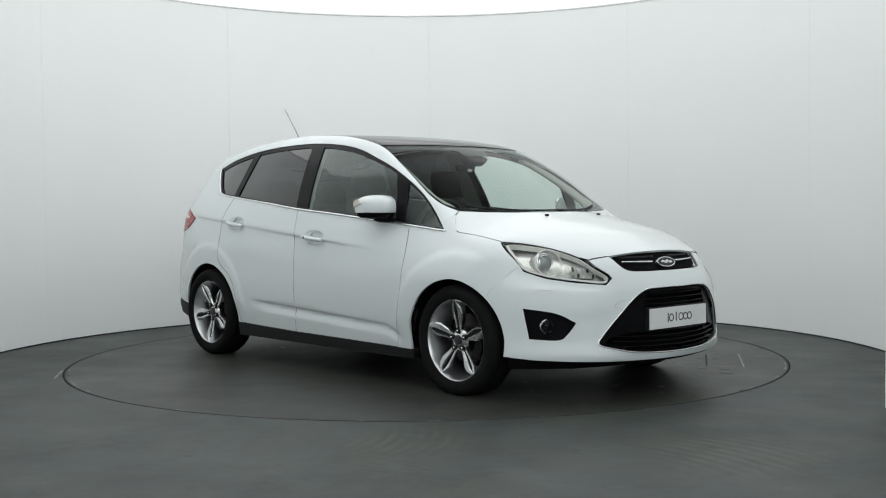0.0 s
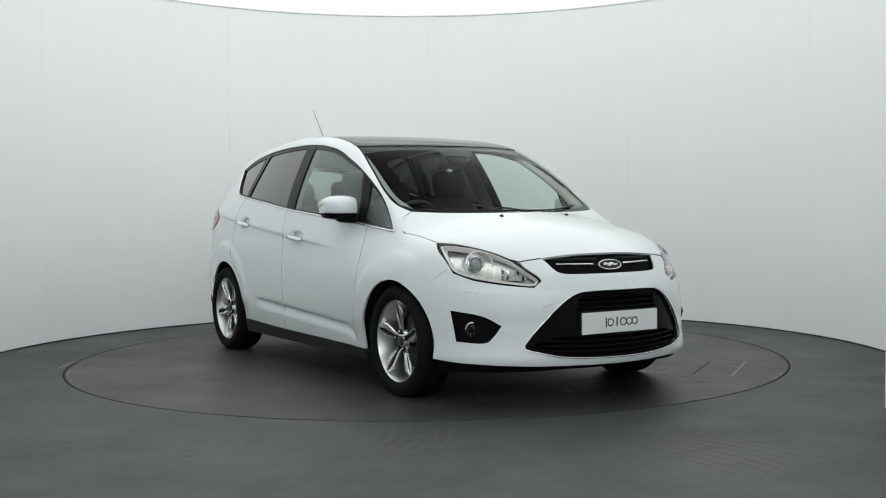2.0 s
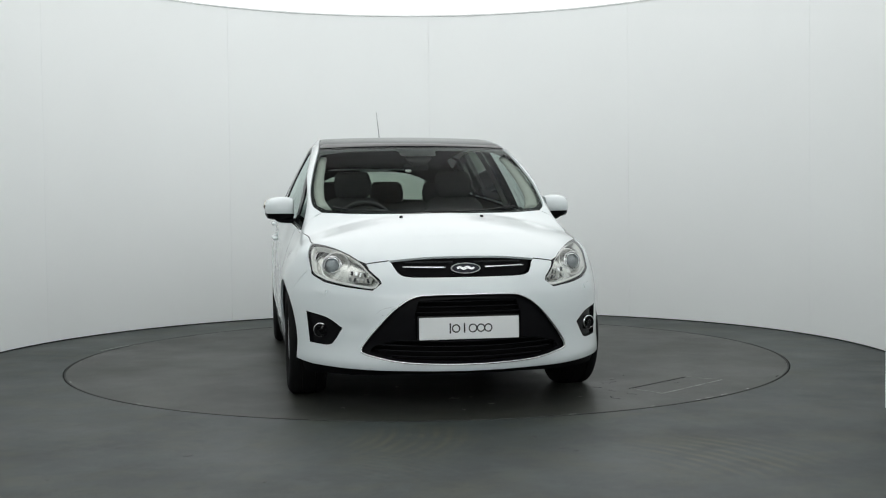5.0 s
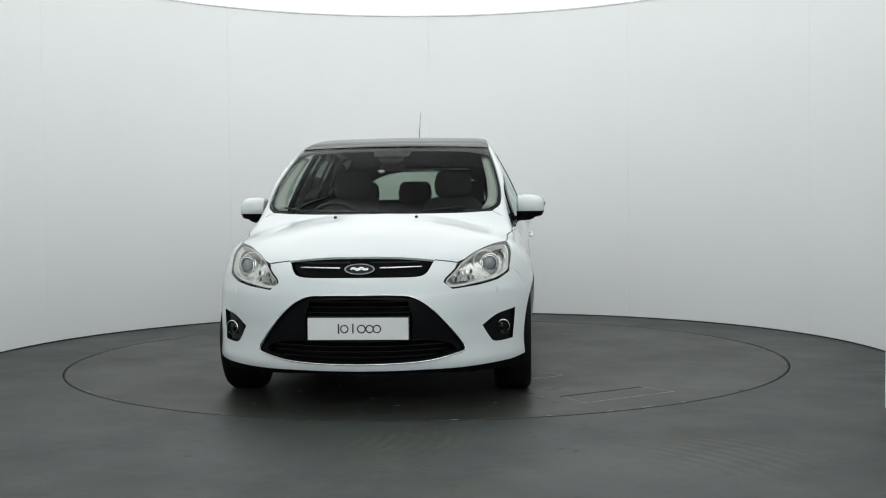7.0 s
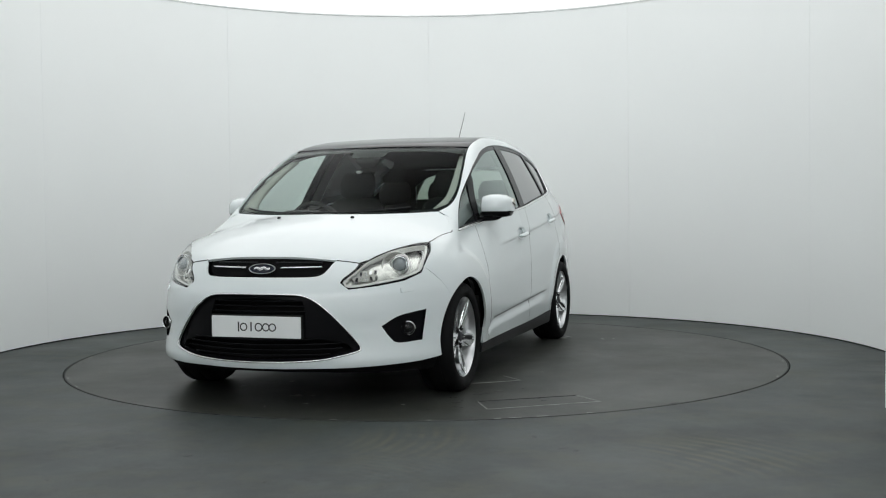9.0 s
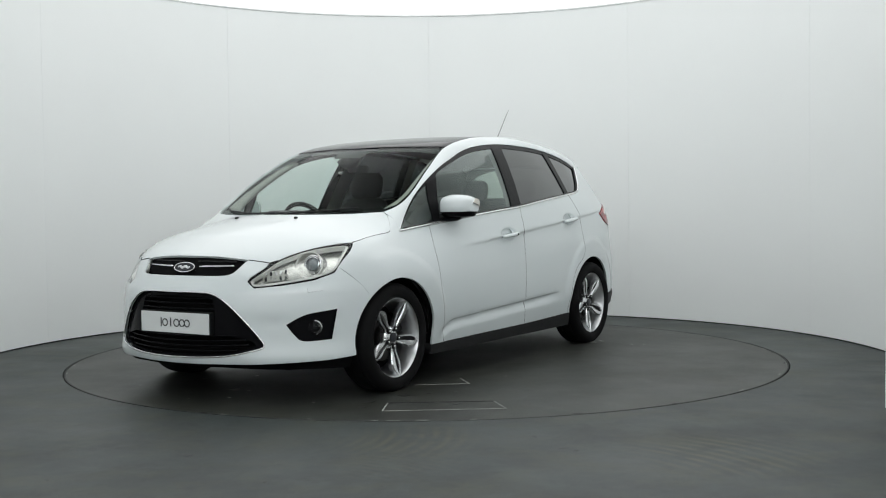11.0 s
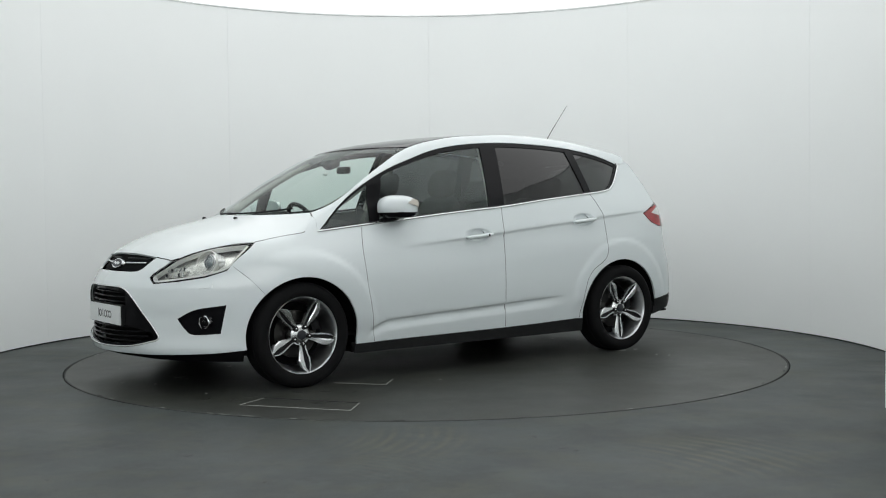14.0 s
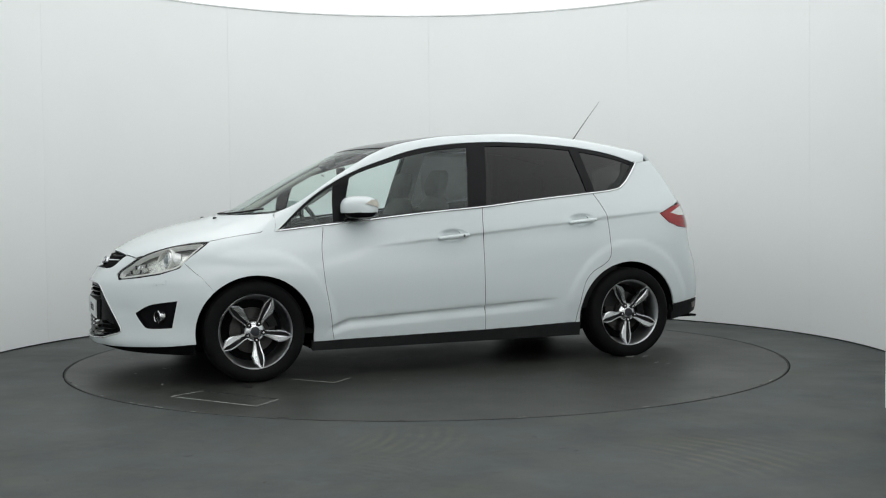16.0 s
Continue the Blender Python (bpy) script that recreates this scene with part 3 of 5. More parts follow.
def turntable():
    n = 160
    prof = [(0.0, 0.0), (0.8, 0.0), (1.6, 0.0), (2.2, 0.0), (TABLE_R - 0.020, 0.0), (TABLE_R - 0.018, -0.002), (TABLE_R - 0.017, -0.05)]
    verts, faces = [(0, 0, 0)], []
    m = len(prof) - 1
    for k in range(n):
        w = 2 * math.pi * k / n
        verts += [(r * math.cos(w), r * math.sin(w), z) for r, z in prof[1:]]
    for k in range(n):
        l = (k + 1) % n
        faces.append((0, 1 + k * m, 1 + l * m))
        faces += [(1 + k * m + i, 1 + k * m + i + 1, 1 + l * m + i + 1, 1 + l * m + i) for i in range(m - 1)]
    table = new("turntable")
    tagged(table, "large round grey painted turntable set flush in the floor", "turntable")
    me = mesh_of(verts, faces)
    me.set_sharp_from_angle(angle=radians(30))
    part("table_top", me, TABLE, table)
    rim = lathe([(TABLE_R - 0.0165, -0.03), (TABLE_R - 0.0165, 0.0008), (TABLE_R - 0.014, 0.0018), (TABLE_R - 0.0115, 0.0018), (TABLE_R - 0.0095, 0.0008), (TABLE_R - 0.0095, -0.03)], n)
    rim.transform(Matrix.Rotation(radians(90), 4, "X"))
    part("table_rim", rim, EDGE, table, "dark metal edge strip")

    def strip(a, b, w, name="tape_line", material=PALE_MARK, label="worn thin white tape line"):
        a, b = np.array(a), np.array(b)
        d = (b - a) / np.linalg.norm(b - a)
        s = np.array([-d[1], d[0]]) * w / 2
        part(name, plate_of([tuple(a + s), tuple(a - s), tuple(b - s), tuple(b + s)], 0.0003, 0.0018), material, table, label)
    # taped corner by the hatch, hatch edges, short tape angle, worn dashes by the wheels
    strip((1.957, 1.005), (1.580, 1.530), 0.010)
    strip((1.582, 1.530), (1.430, 1.372), 0.008)
    strip((1.955, 1.000), (1.745, 0.885), 0.008)
    strip((1.755, 0.882), (1.425, 1.360), 0.012, "hatch_slot", GAP, "dark slot of a hatch")
    strip((1.171, 0.671), (0.968, 0.936), 0.009)
    strip((0.970, 0.930), (0.824, 0.784), 0.008)
    strip((-0.90, -2.37), (-1.20, -2.19), 0.012)
    # rubbed paint, with the floor's pale reflection by the wheel painted in
    strip((-1.215, 0.74), (-1.36, 0.60), 0.05, "pale_patch", PALE_MARK, "pale patch of rubbed paint and painted floor reflection")
    rnd = random.Random(8)
    # pale: rubbed spots and painted-in wet reflections; dark: smudges
    pale = ((-1.345, 0.745, 0.055), (-1.252, 1.041, 0.03), (-1.29, 1.12, 0.02), (-1.165, -0.46, 0.045), (-1.257, -0.543, 0.04), (-0.88, -0.29, 0.03), (-1.34, -0.17, 0.045), (-1.43, 0.03, 0.03),
            (1.830, -0.165, 0.042), (1.797, -0.164, 0.02), (1.806, -0.066, 0.02), (1.976, -0.788, 0.015), (2.175, -0.178, 0.015), (1.354, -0.418, 0.025), (1.596, -0.625, 0.02), (0.563, -0.207, 0.02), (0.6, 0.98, 0.015), (2.04, 0.0, 0.02), (1.941, 0.526, 0.015))
    dark = ((1.502, 0.824, 0.06), (1.383, 0.905, 0.05), (1.917, 0.837, 0.07), (1.482, 0.857, 0.04), (1.546, 1.168, 0.06), (1.60, 1.23, 0.04), (1.78, 0.78, 0.06), (1.66, 0.72, 0.035), (2.02, 0.70, 0.04), (1.25, 1.02, 0.03))
    for x, y, s, m in [(*q, PALE_MARK) for q in pale] + [(*q, SMUDGE) for q in dark]:
        k, spin = 11, rnd.uniform(0, math.pi)
        out = []
        for i in range(k):
            w, r = 2 * math.pi * i / k, s * rnd.uniform(0.25, 1.15)
            u, v = r * math.cos(w), 0.45 * r * math.sin(w)
            out.append((x + u * math.cos(spin) - v * math.sin(spin), y + u * math.sin(spin) + v * math.cos(spin)))
        part("pale_spot" if m is PALE_MARK else "oil_smudge", plate_of(out, 0.0003, 0.0014), m, table, "small pale spot of rubbed paint and painted reflection" if m is PALE_MARK else "small dark oily smudge")
    # flecks along the rim: chipped paint, painted white glints and dark dashes
    for k in range(26):
        w, s = rnd.uniform(0, 2 * math.pi), rnd.uniform(0.010, 0.03)
        r = TABLE_R - 0.02 - rnd.uniform(0, 0.012)
        out = [(r * math.cos(w + s * i / 4) + 0.003 * rnd.random(), r * math.sin(w + s * i / 4)) for i in range(5)]
        out += [((r - rnd.uniform(0.004, 0.012)) * math.cos(w + s * i / 4), (r - rnd.uniform(0.004, 0.012)) * math.sin(w + s * i / 4)) for i in range(4, -1, -1)]
        part("rim_fleck", plate_of(out, -0.001, 0.0008), PALE_MARK if k % 3 else GAP, table, "small fleck for chips and painted glints on the rim")
    return table


# ---- the car ----
belt = pchip((-1.30, -1.24, -1.03, -0.62, -0.21, 0.10, 0.41, 0.60, 0.87, 1.163), (1.176, 1.163, 1.140, 1.100, 1.054, 1.028, 0.998, 0.977, 0.950, 0.919))
wtop = pchip((-1.52, -1.36, -1.18, -0.95, -0.68, -0.42, -0.17, 0.09, 0.26, 0.42, 0.60, 0.77, 0.92, 1.05, 1.13, 1.175),
             (1.366, 1.415, 1.453, 1.483, 1.500, 1.505, 1.495, 1.466, 1.430, 1.378, 1.315, 1.235, 1.138, 1.030, 0.955, 0.918))
DOOR_A = spline([(0.872, 0.950), (0.89, 0.864), (0.90, 0.77), (0.89, 0.60), (0.86, 0.42), (0.832, 0.236)])
DOOR_B = spline([(-0.205, 1.053), (-0.195, 0.93), (-0.20, 0.56), (-0.21, 0.247)])
DOOR_C = spline([(-1.07, 1.143), (-1.12, 1.057), (-1.155, 0.965), (-1.162, 0.80), (-1.15, 0.705), (-1.10, 0.655), (-1.01, 0.605), (-0.95, 0.53), (-0.905, 0.36), (-0.885, 0.258)])
REAR_CUT = spline([(-1.30, 1.177), (-1.36, 1.216), (-1.44, 1.286), (-1.52, 1.366)])
BONNET_SIDE = spline([(1.572, 0.866), (1.46, 0.886), (1.33, 0.906), (1.262, 0.919), (1.218, 0.962), (1.165, 1.015)])


WING_TOP = [(1.163, 1.012), (1.170, 0.965), (1.180, 0.921)]
HOOD_FRONT = spline([(2.062, 0.0), (2.054, 0.16), (2.038, 0.31), (2.016, 0.41), (1.985, 0.50)])


def line(f, x0, x1, n=24):
    return [(x, float(f(x))) for x in np.linspace(x0, x1, n)]


def arch(axle, a, b, zc, w0, w1, n=30):
    return [(axle + a * math.cos(radians(w)), zc + b * math.sin(radians(w))) for w in np.linspace(w0, w1, n)]


def ellipse(cx, cz, a, b, n=40, e=2.0):
    out = []
    for k in range(n):
        w = 2 * math.pi * k / n
        c, s = math.cos(w), math.sin(w)
        out.append((cx + a * math.copysign(abs(c) ** (2 / e), c), cz + b * math.copysign(abs(s) ** (2 / e), s)))
    return np.array(out)


FRONT_ARCH = (AXLE, 0.364, 0.352, 0.305)
REAR_ARCH = (-1.315, 0.395, 0.362, 0.305)
sill_top = pchip((-0.93, -0.21, 0.42, 0.97), (0.266, 0.247, 0.239, 0.231))


def both(name, outline, way, material, parent, label="", **kw):
    """The same skin part on the car's left and right."""
    a = part(name, panel(outline, way, **kw), material, parent, label)
    b = part(name, panel(outline, way, mirror=True, **kw), material, parent, label)
    return a, b


def mirrored(name, me, material, parents, label=""):
    """A mesh under the left part, and its mirror image under the right one."""
    a = part(name, me, material, parents[0], label)
    m2 = me.copy()
    m2.transform(Matrix.Diagonal((1, -1, 1, 1)))
    m2.flip_normals()
    b = part(name, m2, material, parents[1], label)
    return a, b


def mirror_arc(half):
    """Half an outline (arc, z) or (y, z), from the middle round to the middle, closed over the other side."""
    h = [tuple(q) for q in half]
    return np.array(h + [(-a, b) for a, b in h[::-1] if abs(a) > 1e-4])


def mirror_top(half):
    h = [tuple(q) for q in half]
    return np.array(h + [(a, -b) for a, b in h[::-1] if abs(b) > 1e-4])


CUP_F, CUP_R = ellipse(0.026, 0.880, 0.062, 0.030, 36, 2.2), ellipse(-0.941, 0.968, 0.062, 0.030, 36, 2.2)


def groove_lines(x0, x1):
    xs = np.linspace(x0, x1, max(4, int(abs(x1 - x0) / 0.025)))
    return [np.stack([xs, groove_z(xs) + o], -1) for o in (0.009, 0.0, -0.009, -0.035, -0.075)] + [np.stack([xs, shoulder_z(xs) + o], -1) for o in (0.0, -0.014, -0.028)]


def dish_lines(cx, cz):
    """Rings of points on the slope of a handle dish."""
    return [ellipse(cx, cz, 0.116 * k, 0.047 * k, 40) for k in (1.0, 0.90, 0.80)]


def body(car):
    # doors
    front = loop(DOOR_A[::-1], line(belt, 0.872, -0.205), DOOR_B, line(sill_top, -0.21, 0.832))
    doors_f = both("front_door", front, "side", PAINT, car, "white painted door with a bright strip under the window", step=0.022, creases=groove_lines(0.88, -1.1) + dish_lines(0.022, 0.876), holes=[CUP_F])
    rear = loop(DOOR_B[::-1], line(belt, -0.205, -1.07), DOOR_C, line(sill_top, -0.885, -0.21))
    doors_r = both("rear_door", rear, "side", PAINT, car, "white painted door with a bright strip under the window", step=0.022, creases=groove_lines(0.88, -1.1) + dish_lines(-0.945, 0.964), holes=[CUP_R])
    # front wing, from the door to the headlamp
    wing = loop(DOOR_A, line(sill_top, 0.832, 0.962, 4), arch(*FRONT_ARCH, 180 + 11.5, 47)[1:],
                [(1.64, 0.645), (1.735, 0.738), (1.69, 0.778), (1.63, 0.822)], BONNET_SIDE, WING_TOP, [(1.165, 0.917)], line(belt, 1.163, 0.872, 12))
    both("front_wing", wing, "side", PAINT, car, step=0.022, gap=0.0002)
    # rear quarter
    quarter = loop(DOOR_C[::-1], line(belt, -1.07, -1.30, 8), REAR_CUT, [(-1.60, 1.380), (-1.73, 1.388), (-1.79, 1.30), (-1.84, 1.20), (-1.885, 1.10)],
                   [(-1.80, 1.080), (-1.735, 1.052), (-1.61, 1.000), (-1.68, 0.938), (-1.76, 0.905), (-1.93, 0.888)], [(-1.95, 0.75), (-1.965, 0.60), (-1.955, 0.388), (-1.70, 0.352)],
                   arch(*REAR_ARCH, 173, -6.5), [(-0.90, 0.262)])
    both("rear_quarter", quarter, "side", PAINT, car, step=0.025, creases=groove_lines(-1.0, -1.7)[-3:])
    # dark tubes that draw the shut lines, in place of shaded gaps
    for doors, cut in ((doors_f, DOOR_A[1:]), (doors_f, DOOR_B), (doors_r, DOOR_C)):
        mirrored("door_shut_line", tube(lift(cut, "side", 0.0022), 0.0030, 6), SHUT_LINE, doors, "dark tube in place of the shaded door gap")
    ring = lift(ellipse(-1.60, 0.852, 0.082, 0.076, 40, 2.3), "side", 0.0016) * (1, -1, 1)
    flap = part("fuel_flap", panel(ellipse(-1.60, 0.852, 0.081, 0.075, 40, 2.3), "side", step=0.025, depth=-0.0012, rim=0.004, gap=0, mirror=True), PAINT, car, "white round fuel flap")
    part("flap_joint", tube(ring, 0.0015, 6, closed=True), SHUT_LINE, flap, "dark joint round the flap")
    edge = [(-1.742, 1.372), (-1.795, 1.285), (-1.838, 1.195), (-1.866, 1.125)]
    both("rear_screen_edge", loop(spline(edge, 5), [(x + 0.016 - 0.010 * k / 15, z + 0.002) for k, (x, z) in enumerate(spline(edge, 5)[::-1])]), "side", GLOSS, car, "black edge of the rear screen", step=0.02, depth=-0.004, rim=0.006, gap=0)
    # black sill and lower edges
    sill = loop(line(sill_top, 0.972, -0.925), [(-0.925, 0.172), (0.972, 0.172)])
    both("sill", sill, "side", SILL, car, "black textured plastic sill", depth=-0.002, rim=0.05)
    valance = loop([(-1.700, 0.348), (-1.955, 0.384), (-1.975, 0.30), (-1.69, 0.235)])
    both("rear_valance", valance, "side", BLACK, car, "black plastic lower rear bumper", depth=-0.004, rim=0.04)

    lens = panel(loop([(-1.885, 0.352), (-1.945, 0.362), (-1.955, 0.322), (-1.895, 0.312)]), "side", step=0.02, depth=-0.008, rim=0.004)
    mirrored("rear_reflector", lens, REFLEX, (car, car), "dull reflector in the lower bumper")

    # side window surrounds, panes and bright strip
    both("window_frame", loop(line(wtop, 1.172, -1.52, 60), [(x, z - 0.022 - 0.010 * min(1, max(0, (0.6 - x) / 0.3))) for x, z in line(wtop, -1.49, 1.10, 60)], [(1.10, 0.965)]), "side", PILLAR, car, "black window surround", step=0.03, depth=0.006)
    both("window_pillar", loop([(0.805, belt(0.805)), (0.80, 1.10), (0.785, wtop(0.785)), (0.665, wtop(0.665)), (0.70, 1.15), (0.745, belt(0.745))]), "side", PILLAR, car, "black pillar behind the quarter light", step=0.03, depth=0.005)
    both("centre_pillar", loop([(-0.10, belt(-0.10)), (-0.185, wtop(-0.185)), (-0.325, wtop(-0.325)), (-0.235, belt(-0.235))]), "side", PILLAR, car, "gloss black door pillar", step=0.03, depth=0.004)
    both("rear_pillar", loop([(-1.03, belt(-1.03)), (-0.965, wtop(-0.965)), (-1.045, wtop(-1.045)), (-1.095, belt(-1.095))]), "side", PILLAR, car, "gloss black pillar", step=0.03, depth=0.004)
    panes = (("quarter_light", loop(line(belt, 1.15, 0.79, 8), [(0.785, 1.10), (0.775, wtop(0.775))], line(wtop, 0.78, 1.15, 16)), SIDE_GLASS),
             ("front_window", loop(line(belt, 0.76, -0.12), line(wtop, -0.20, 0.68)), SIDE_GLASS),
             ("rear_window", loop(line(belt, -0.22, -1.04), line(wtop, -0.97, -0.31)), DARK_GLASS),
             ("rear_quarter_light", loop(line(belt, -1.09, -1.30, 10), REAR_CUT, line(wtop, -1.51, -1.04)), DARK_GLASS))
    for name, o, m in panes:
        for ob in both(name, o, "side", m, car, step=0.05, depth=0.011, rim=0, gap=0.004):
            ob.visible_shadow = False
    strip = np.array([(x, z + 0.004) for x, z in line(belt, 1.168, -1.29, 60)] + [(x - 0.002, z + 0.004) for x, z in REAR_CUT])
    p = lift(strip, "side", -0.001)
    mirrored("bright_strip", tube(p, 0.0075, 8), CHROME, (car, car), "chrome strip under the windows")
    # weather seal, black, inside the bright strip
    p = lift(np.array([(x, z + 0.012) for x, z in line(belt, 1.12, -1.29, 60)] + [(x + 0.014, z + 0.012) for x, z in REAR_CUT[2:]]), "side", 0.004)
    mirrored("window_seal", tube(p, 0.005, 6), BLACK, (car, car), "black rubber window seal")

    # roof rail and A-pillar
    outer = lift(line(wtop, 1.168, -1.52, 60), "side")[:, :2]
    outer2 = lift([(-1.60, 1.380), (-1.73, 1.388)], "side")[:, :2]
    SCREEN_EDGE = [(1.150, 0.668), (1.055, 0.714), (0.90, 0.718), (0.68, 0.682), (0.52, 0.650), (0.405, 0.630)]
    ROOF_EDGE = [(0.385, 0.628), (0.25, 0.616), (0.0, 0.592), (-0.40, 0.572), (-0.75, 0.562)]
    rail = loop(outer, outer2, [(-1.735, 0.50), (-1.40, 0.535), (-1.0, 0.555)], spline(ROOF_EDGE[::-1]), spline(SCREEN_EDGE[::-1]), lift(WING_TOP, "side")[:, :2] - (0.0015, 0))
    both("roof_rail", rail, "top", PAINT, car, step=0.025, gap=0.0002)
    roof = mirror_top([(-0.78, 0.0), (-0.765, 0.3), (-0.752, 0.560), (-1.0, 0.553), (-1.40, 0.533), (-1.735, 0.498), (-1.76, 0.3), (-1.77, 0.0)])
    part("roof_skin", panel(roof, "top"), PAINT, car)
    glass_roof = mirror_top(np.vstack([spline([(0.497, 0.0), (0.474, 0.25), (0.425, 0.48), (0.385, 0.618)]), spline([(q[0], q[1] - 0.004) for q in ROOF_EDGE]), [(-0.755, 0.3), (-0.77, 0.0)]]))
    part("glass_roof", panel(glass_roof, "top", depth=0.003), ROOF_GLASS, car, "black glass panoramic roof")
    part("headlining", panel(mirror_top([(0.40, 0.0), (0.32, 0.585), (-0.40, 0.575), (-1.0, 0.565), (-1.60, 0.53), (-1.70, 0.0)]), "top", depth=0.05, rim=0), LINER_DARK, car, "dark roof lining")

    # bonnet
    hood = np.vstack([HOOD_FRONT, spline([(1.95, 0.533), (1.82, 0.611), (1.67, 0.696), (1.578, 0.752)]),
                      lift(BONNET_SIDE, "side")[2:-1, :2] - (0, 0.0005), spline([(1.153, 0.666), (1.243, 0.503), (1.338, 0.29), (1.392, 0.14), (1.407, 0.0)])])
    part("bonnet", panel(mirror_top(hood), "top", step=0.025, gap=0.0003), PAINT, car, "white painted bonnet")
    # dark tubes along the bonnet edge put the seam's shade into colour
    lid = [q for q in lift(HOOD_FRONT[22:], "top")] + [q for q in lift([(1.95, 0.533)], "top")]
    mirrored("bonnet_shut_line", tube(np.array(lid), 0.0032, 6), SHUT_LINE, (car, car), "dark tube in place of the shaded bonnet gap")
    mirrored("bonnet_shut_line", tube(lift(BONNET_SIDE[:-15], "side", 0.0015), 0.0030, 6), SHUT_LINE, (car, car), "dark tube in place of the shaded bonnet gap")
    # windscreen with its black border
    sc = np.vstack([spline([(1.400, 0.0), (1.385, 0.14), (1.331, 0.29), (1.235, 0.503), (1.150, 0.658)]), spline([(q[0], q[1] - 0.003) for q in SCREEN_EDGE]), spline([(0.400, 0.618), (0.435, 0.48), (0.486, 0.25), (0.508, 0.0)])])
    screen = mirror_top(sc)
    ob = part("windscreen", panel(screen, "top", step=0.05, depth=0.005, rim=0), SCREEN_GLASS, car, "clear laminated windscreen")
    ob.visible_shadow = False
    inner = mirror_top(np.vstack([spline([(1.345, 0.0), (1.330, 0.14), (1.280, 0.29), (1.195, 0.492), (1.118, 0.640)]), spline([(1.045, 0.690), (0.895, 0.697), (0.675, 0.663), (0.50, 0.628)]), spline([(0.500, 0.48), (0.540, 0.25), (0.555, 0.13), (0.63, 0.11), (0.635, 0.0)])]))
    part("screen_border", panel(screen, "top", step=0.04, depth=0.011, rim=0, holes=[inner]), GLOSS, car, "black printed windscreen border")
    # wipers at the foot of the screen
    for y0, y1, lag in ((-0.60, 0.02, 0.014), (-0.05, 0.50, 0.022)):
        ys = np.linspace(y0, y1, 16)
        xs = np.interp(np.abs(ys), (0, 0.14, 0.29, 0.503, 0.64), (1.400, 1.385, 1.331, 1.222, 1.115)) - lag - 0.02 * np.linspace(0, 1, 16)
        part("wiper", tube(lift(np.stack([xs, ys], -1), "top", -0.002), 0.006, 6), BLACK, car, "black windscreen wiper")
    for y in (-0.236, 0.236):
        q = lift([(1.445, y)], "top")[0]
        part("washer_jet", rings([(0, 0, -0.004, 0.016, 0.011, 2.5), (0.002, 0, 0.006, 0.013, 0.009, 2.5), (0.004, 0, 0.010, 0.006, 0.005, 2.2)], 14, Matrix.Translation(q)), BLACK, car, "small black washer jet")

    # rear: tailgate, rear glass, bumper
    gate = mirror_arc([(0.0, 0.62), (0.50, 0.63), (0.66, 0.70), (0.665, 0.88), (0.66, 1.10), (0.60, 1.32), (0.52, 1.44), (0.0, 1.47)])
    hole = mirror_arc([(0.0, 1.10), (0.45, 1.105), (0.54, 1.13), (0.52, 1.25), (0.45, 1.375), (0.36, 1.395), (0.0, 1.40)])
    part("tailgate", panel(gate, "rear", holes=[hole]), PAINT, car, "white painted tailgate")
    trim = mirror_arc([(0.0, 0.62), (0.70, 0.63), (0.76, 0.90), (0.73, 1.10), (0.66, 1.32), (0.57, 1.45), (0.0, 1.49)])
    part("tailgate_trim", panel(trim, "rear", depth=0.03, rim=0, holes=[hole]), DASH, car, "dark tailgate lining")
    ob = part("rear_screen", panel(hole, "rear", depth=0.006, rim=0), REAR_GLASS, car, "tinted rear screen")
    ob.visible_shadow = False
    part("rear_bumper", panel(mirror_arc([(0.0, 0.38), (0.70, 0.39), (0.70, 0.66), (0.66, 0.69), (0.5, 0.62), (0.0, 0.61)]), "rear"), PAINT, car, "white painted rear bumper")
    part("rear_diffuser", panel(mirror_arc([(0.0, 0.22), (0.66, 0.24), (0.70, 0.385), (0.0, 0.375)]), "rear", depth=0.02), BLACK, car, "black plastic lower rear bumper")
    lamps = both("rear_lamp", loop(spline([(-1.613, 1.000), (-1.735, 1.050), (-1.88, 1.096)]), [(-1.925, 1.02), (-1.94, 0.95), (-1.932, 0.892)], spline([(-1.86, 0.892), (-1.76, 0.908), (-1.68, 0.940), (-1.613, 1.000)])), "side", RED, car, "red and clear rear lamp", step=0.02, depth=-0.006)
    clear = panel(loop([(-1.76, 1.035), (-1.86, 1.075), (-1.895, 1.06), (-1.915, 0.99), (-1.78, 0.985), (-1.70, 1.005)]), "side", step=0.02, depth=-0.009, rim=0.003)
    mirrored("reversing_lens", clear, LAMP_WHITE, lamps, "clear lens")
    spoiler = lift(np.stack([np.full(21, -1.755), np.linspace(-0.40, 0.40, 21)], -1), "top", 0.006)
    part("roof_spoiler", tube(spoiler, 0.016, 8, flat=0.5), PAINT, car, "white roof spoiler lip")

    # dark shell under the skin, so that joints and openings read dark
    side_shell = loop(line(belt, 1.10, -1.28, 30), [(-1.88, 1.10), (-1.92, 0.40)], arch(*REAR_ARCH, 170, 2), [(-0.90, 0.20), (0.95, 0.20)], arch(*FRONT_ARCH, 187, 50), [(1.66, 0.74), (1.55, 0.84), (1.20, 0.90)])
    both("inner_shell", side_shell, "side", INNER, car, "dark inner shell", depth=0.035, step=0.06, rim=0)
    part("bonnet_lining", panel(mirror_top([(1.98, 0.0), (1.93, 0.42), (1.60, 0.66), (1.15, 0.62), (1.36, 0.0)]), "top", depth=0.03, step=0.08, rim=0), INNER, car, "dark bonnet underside")
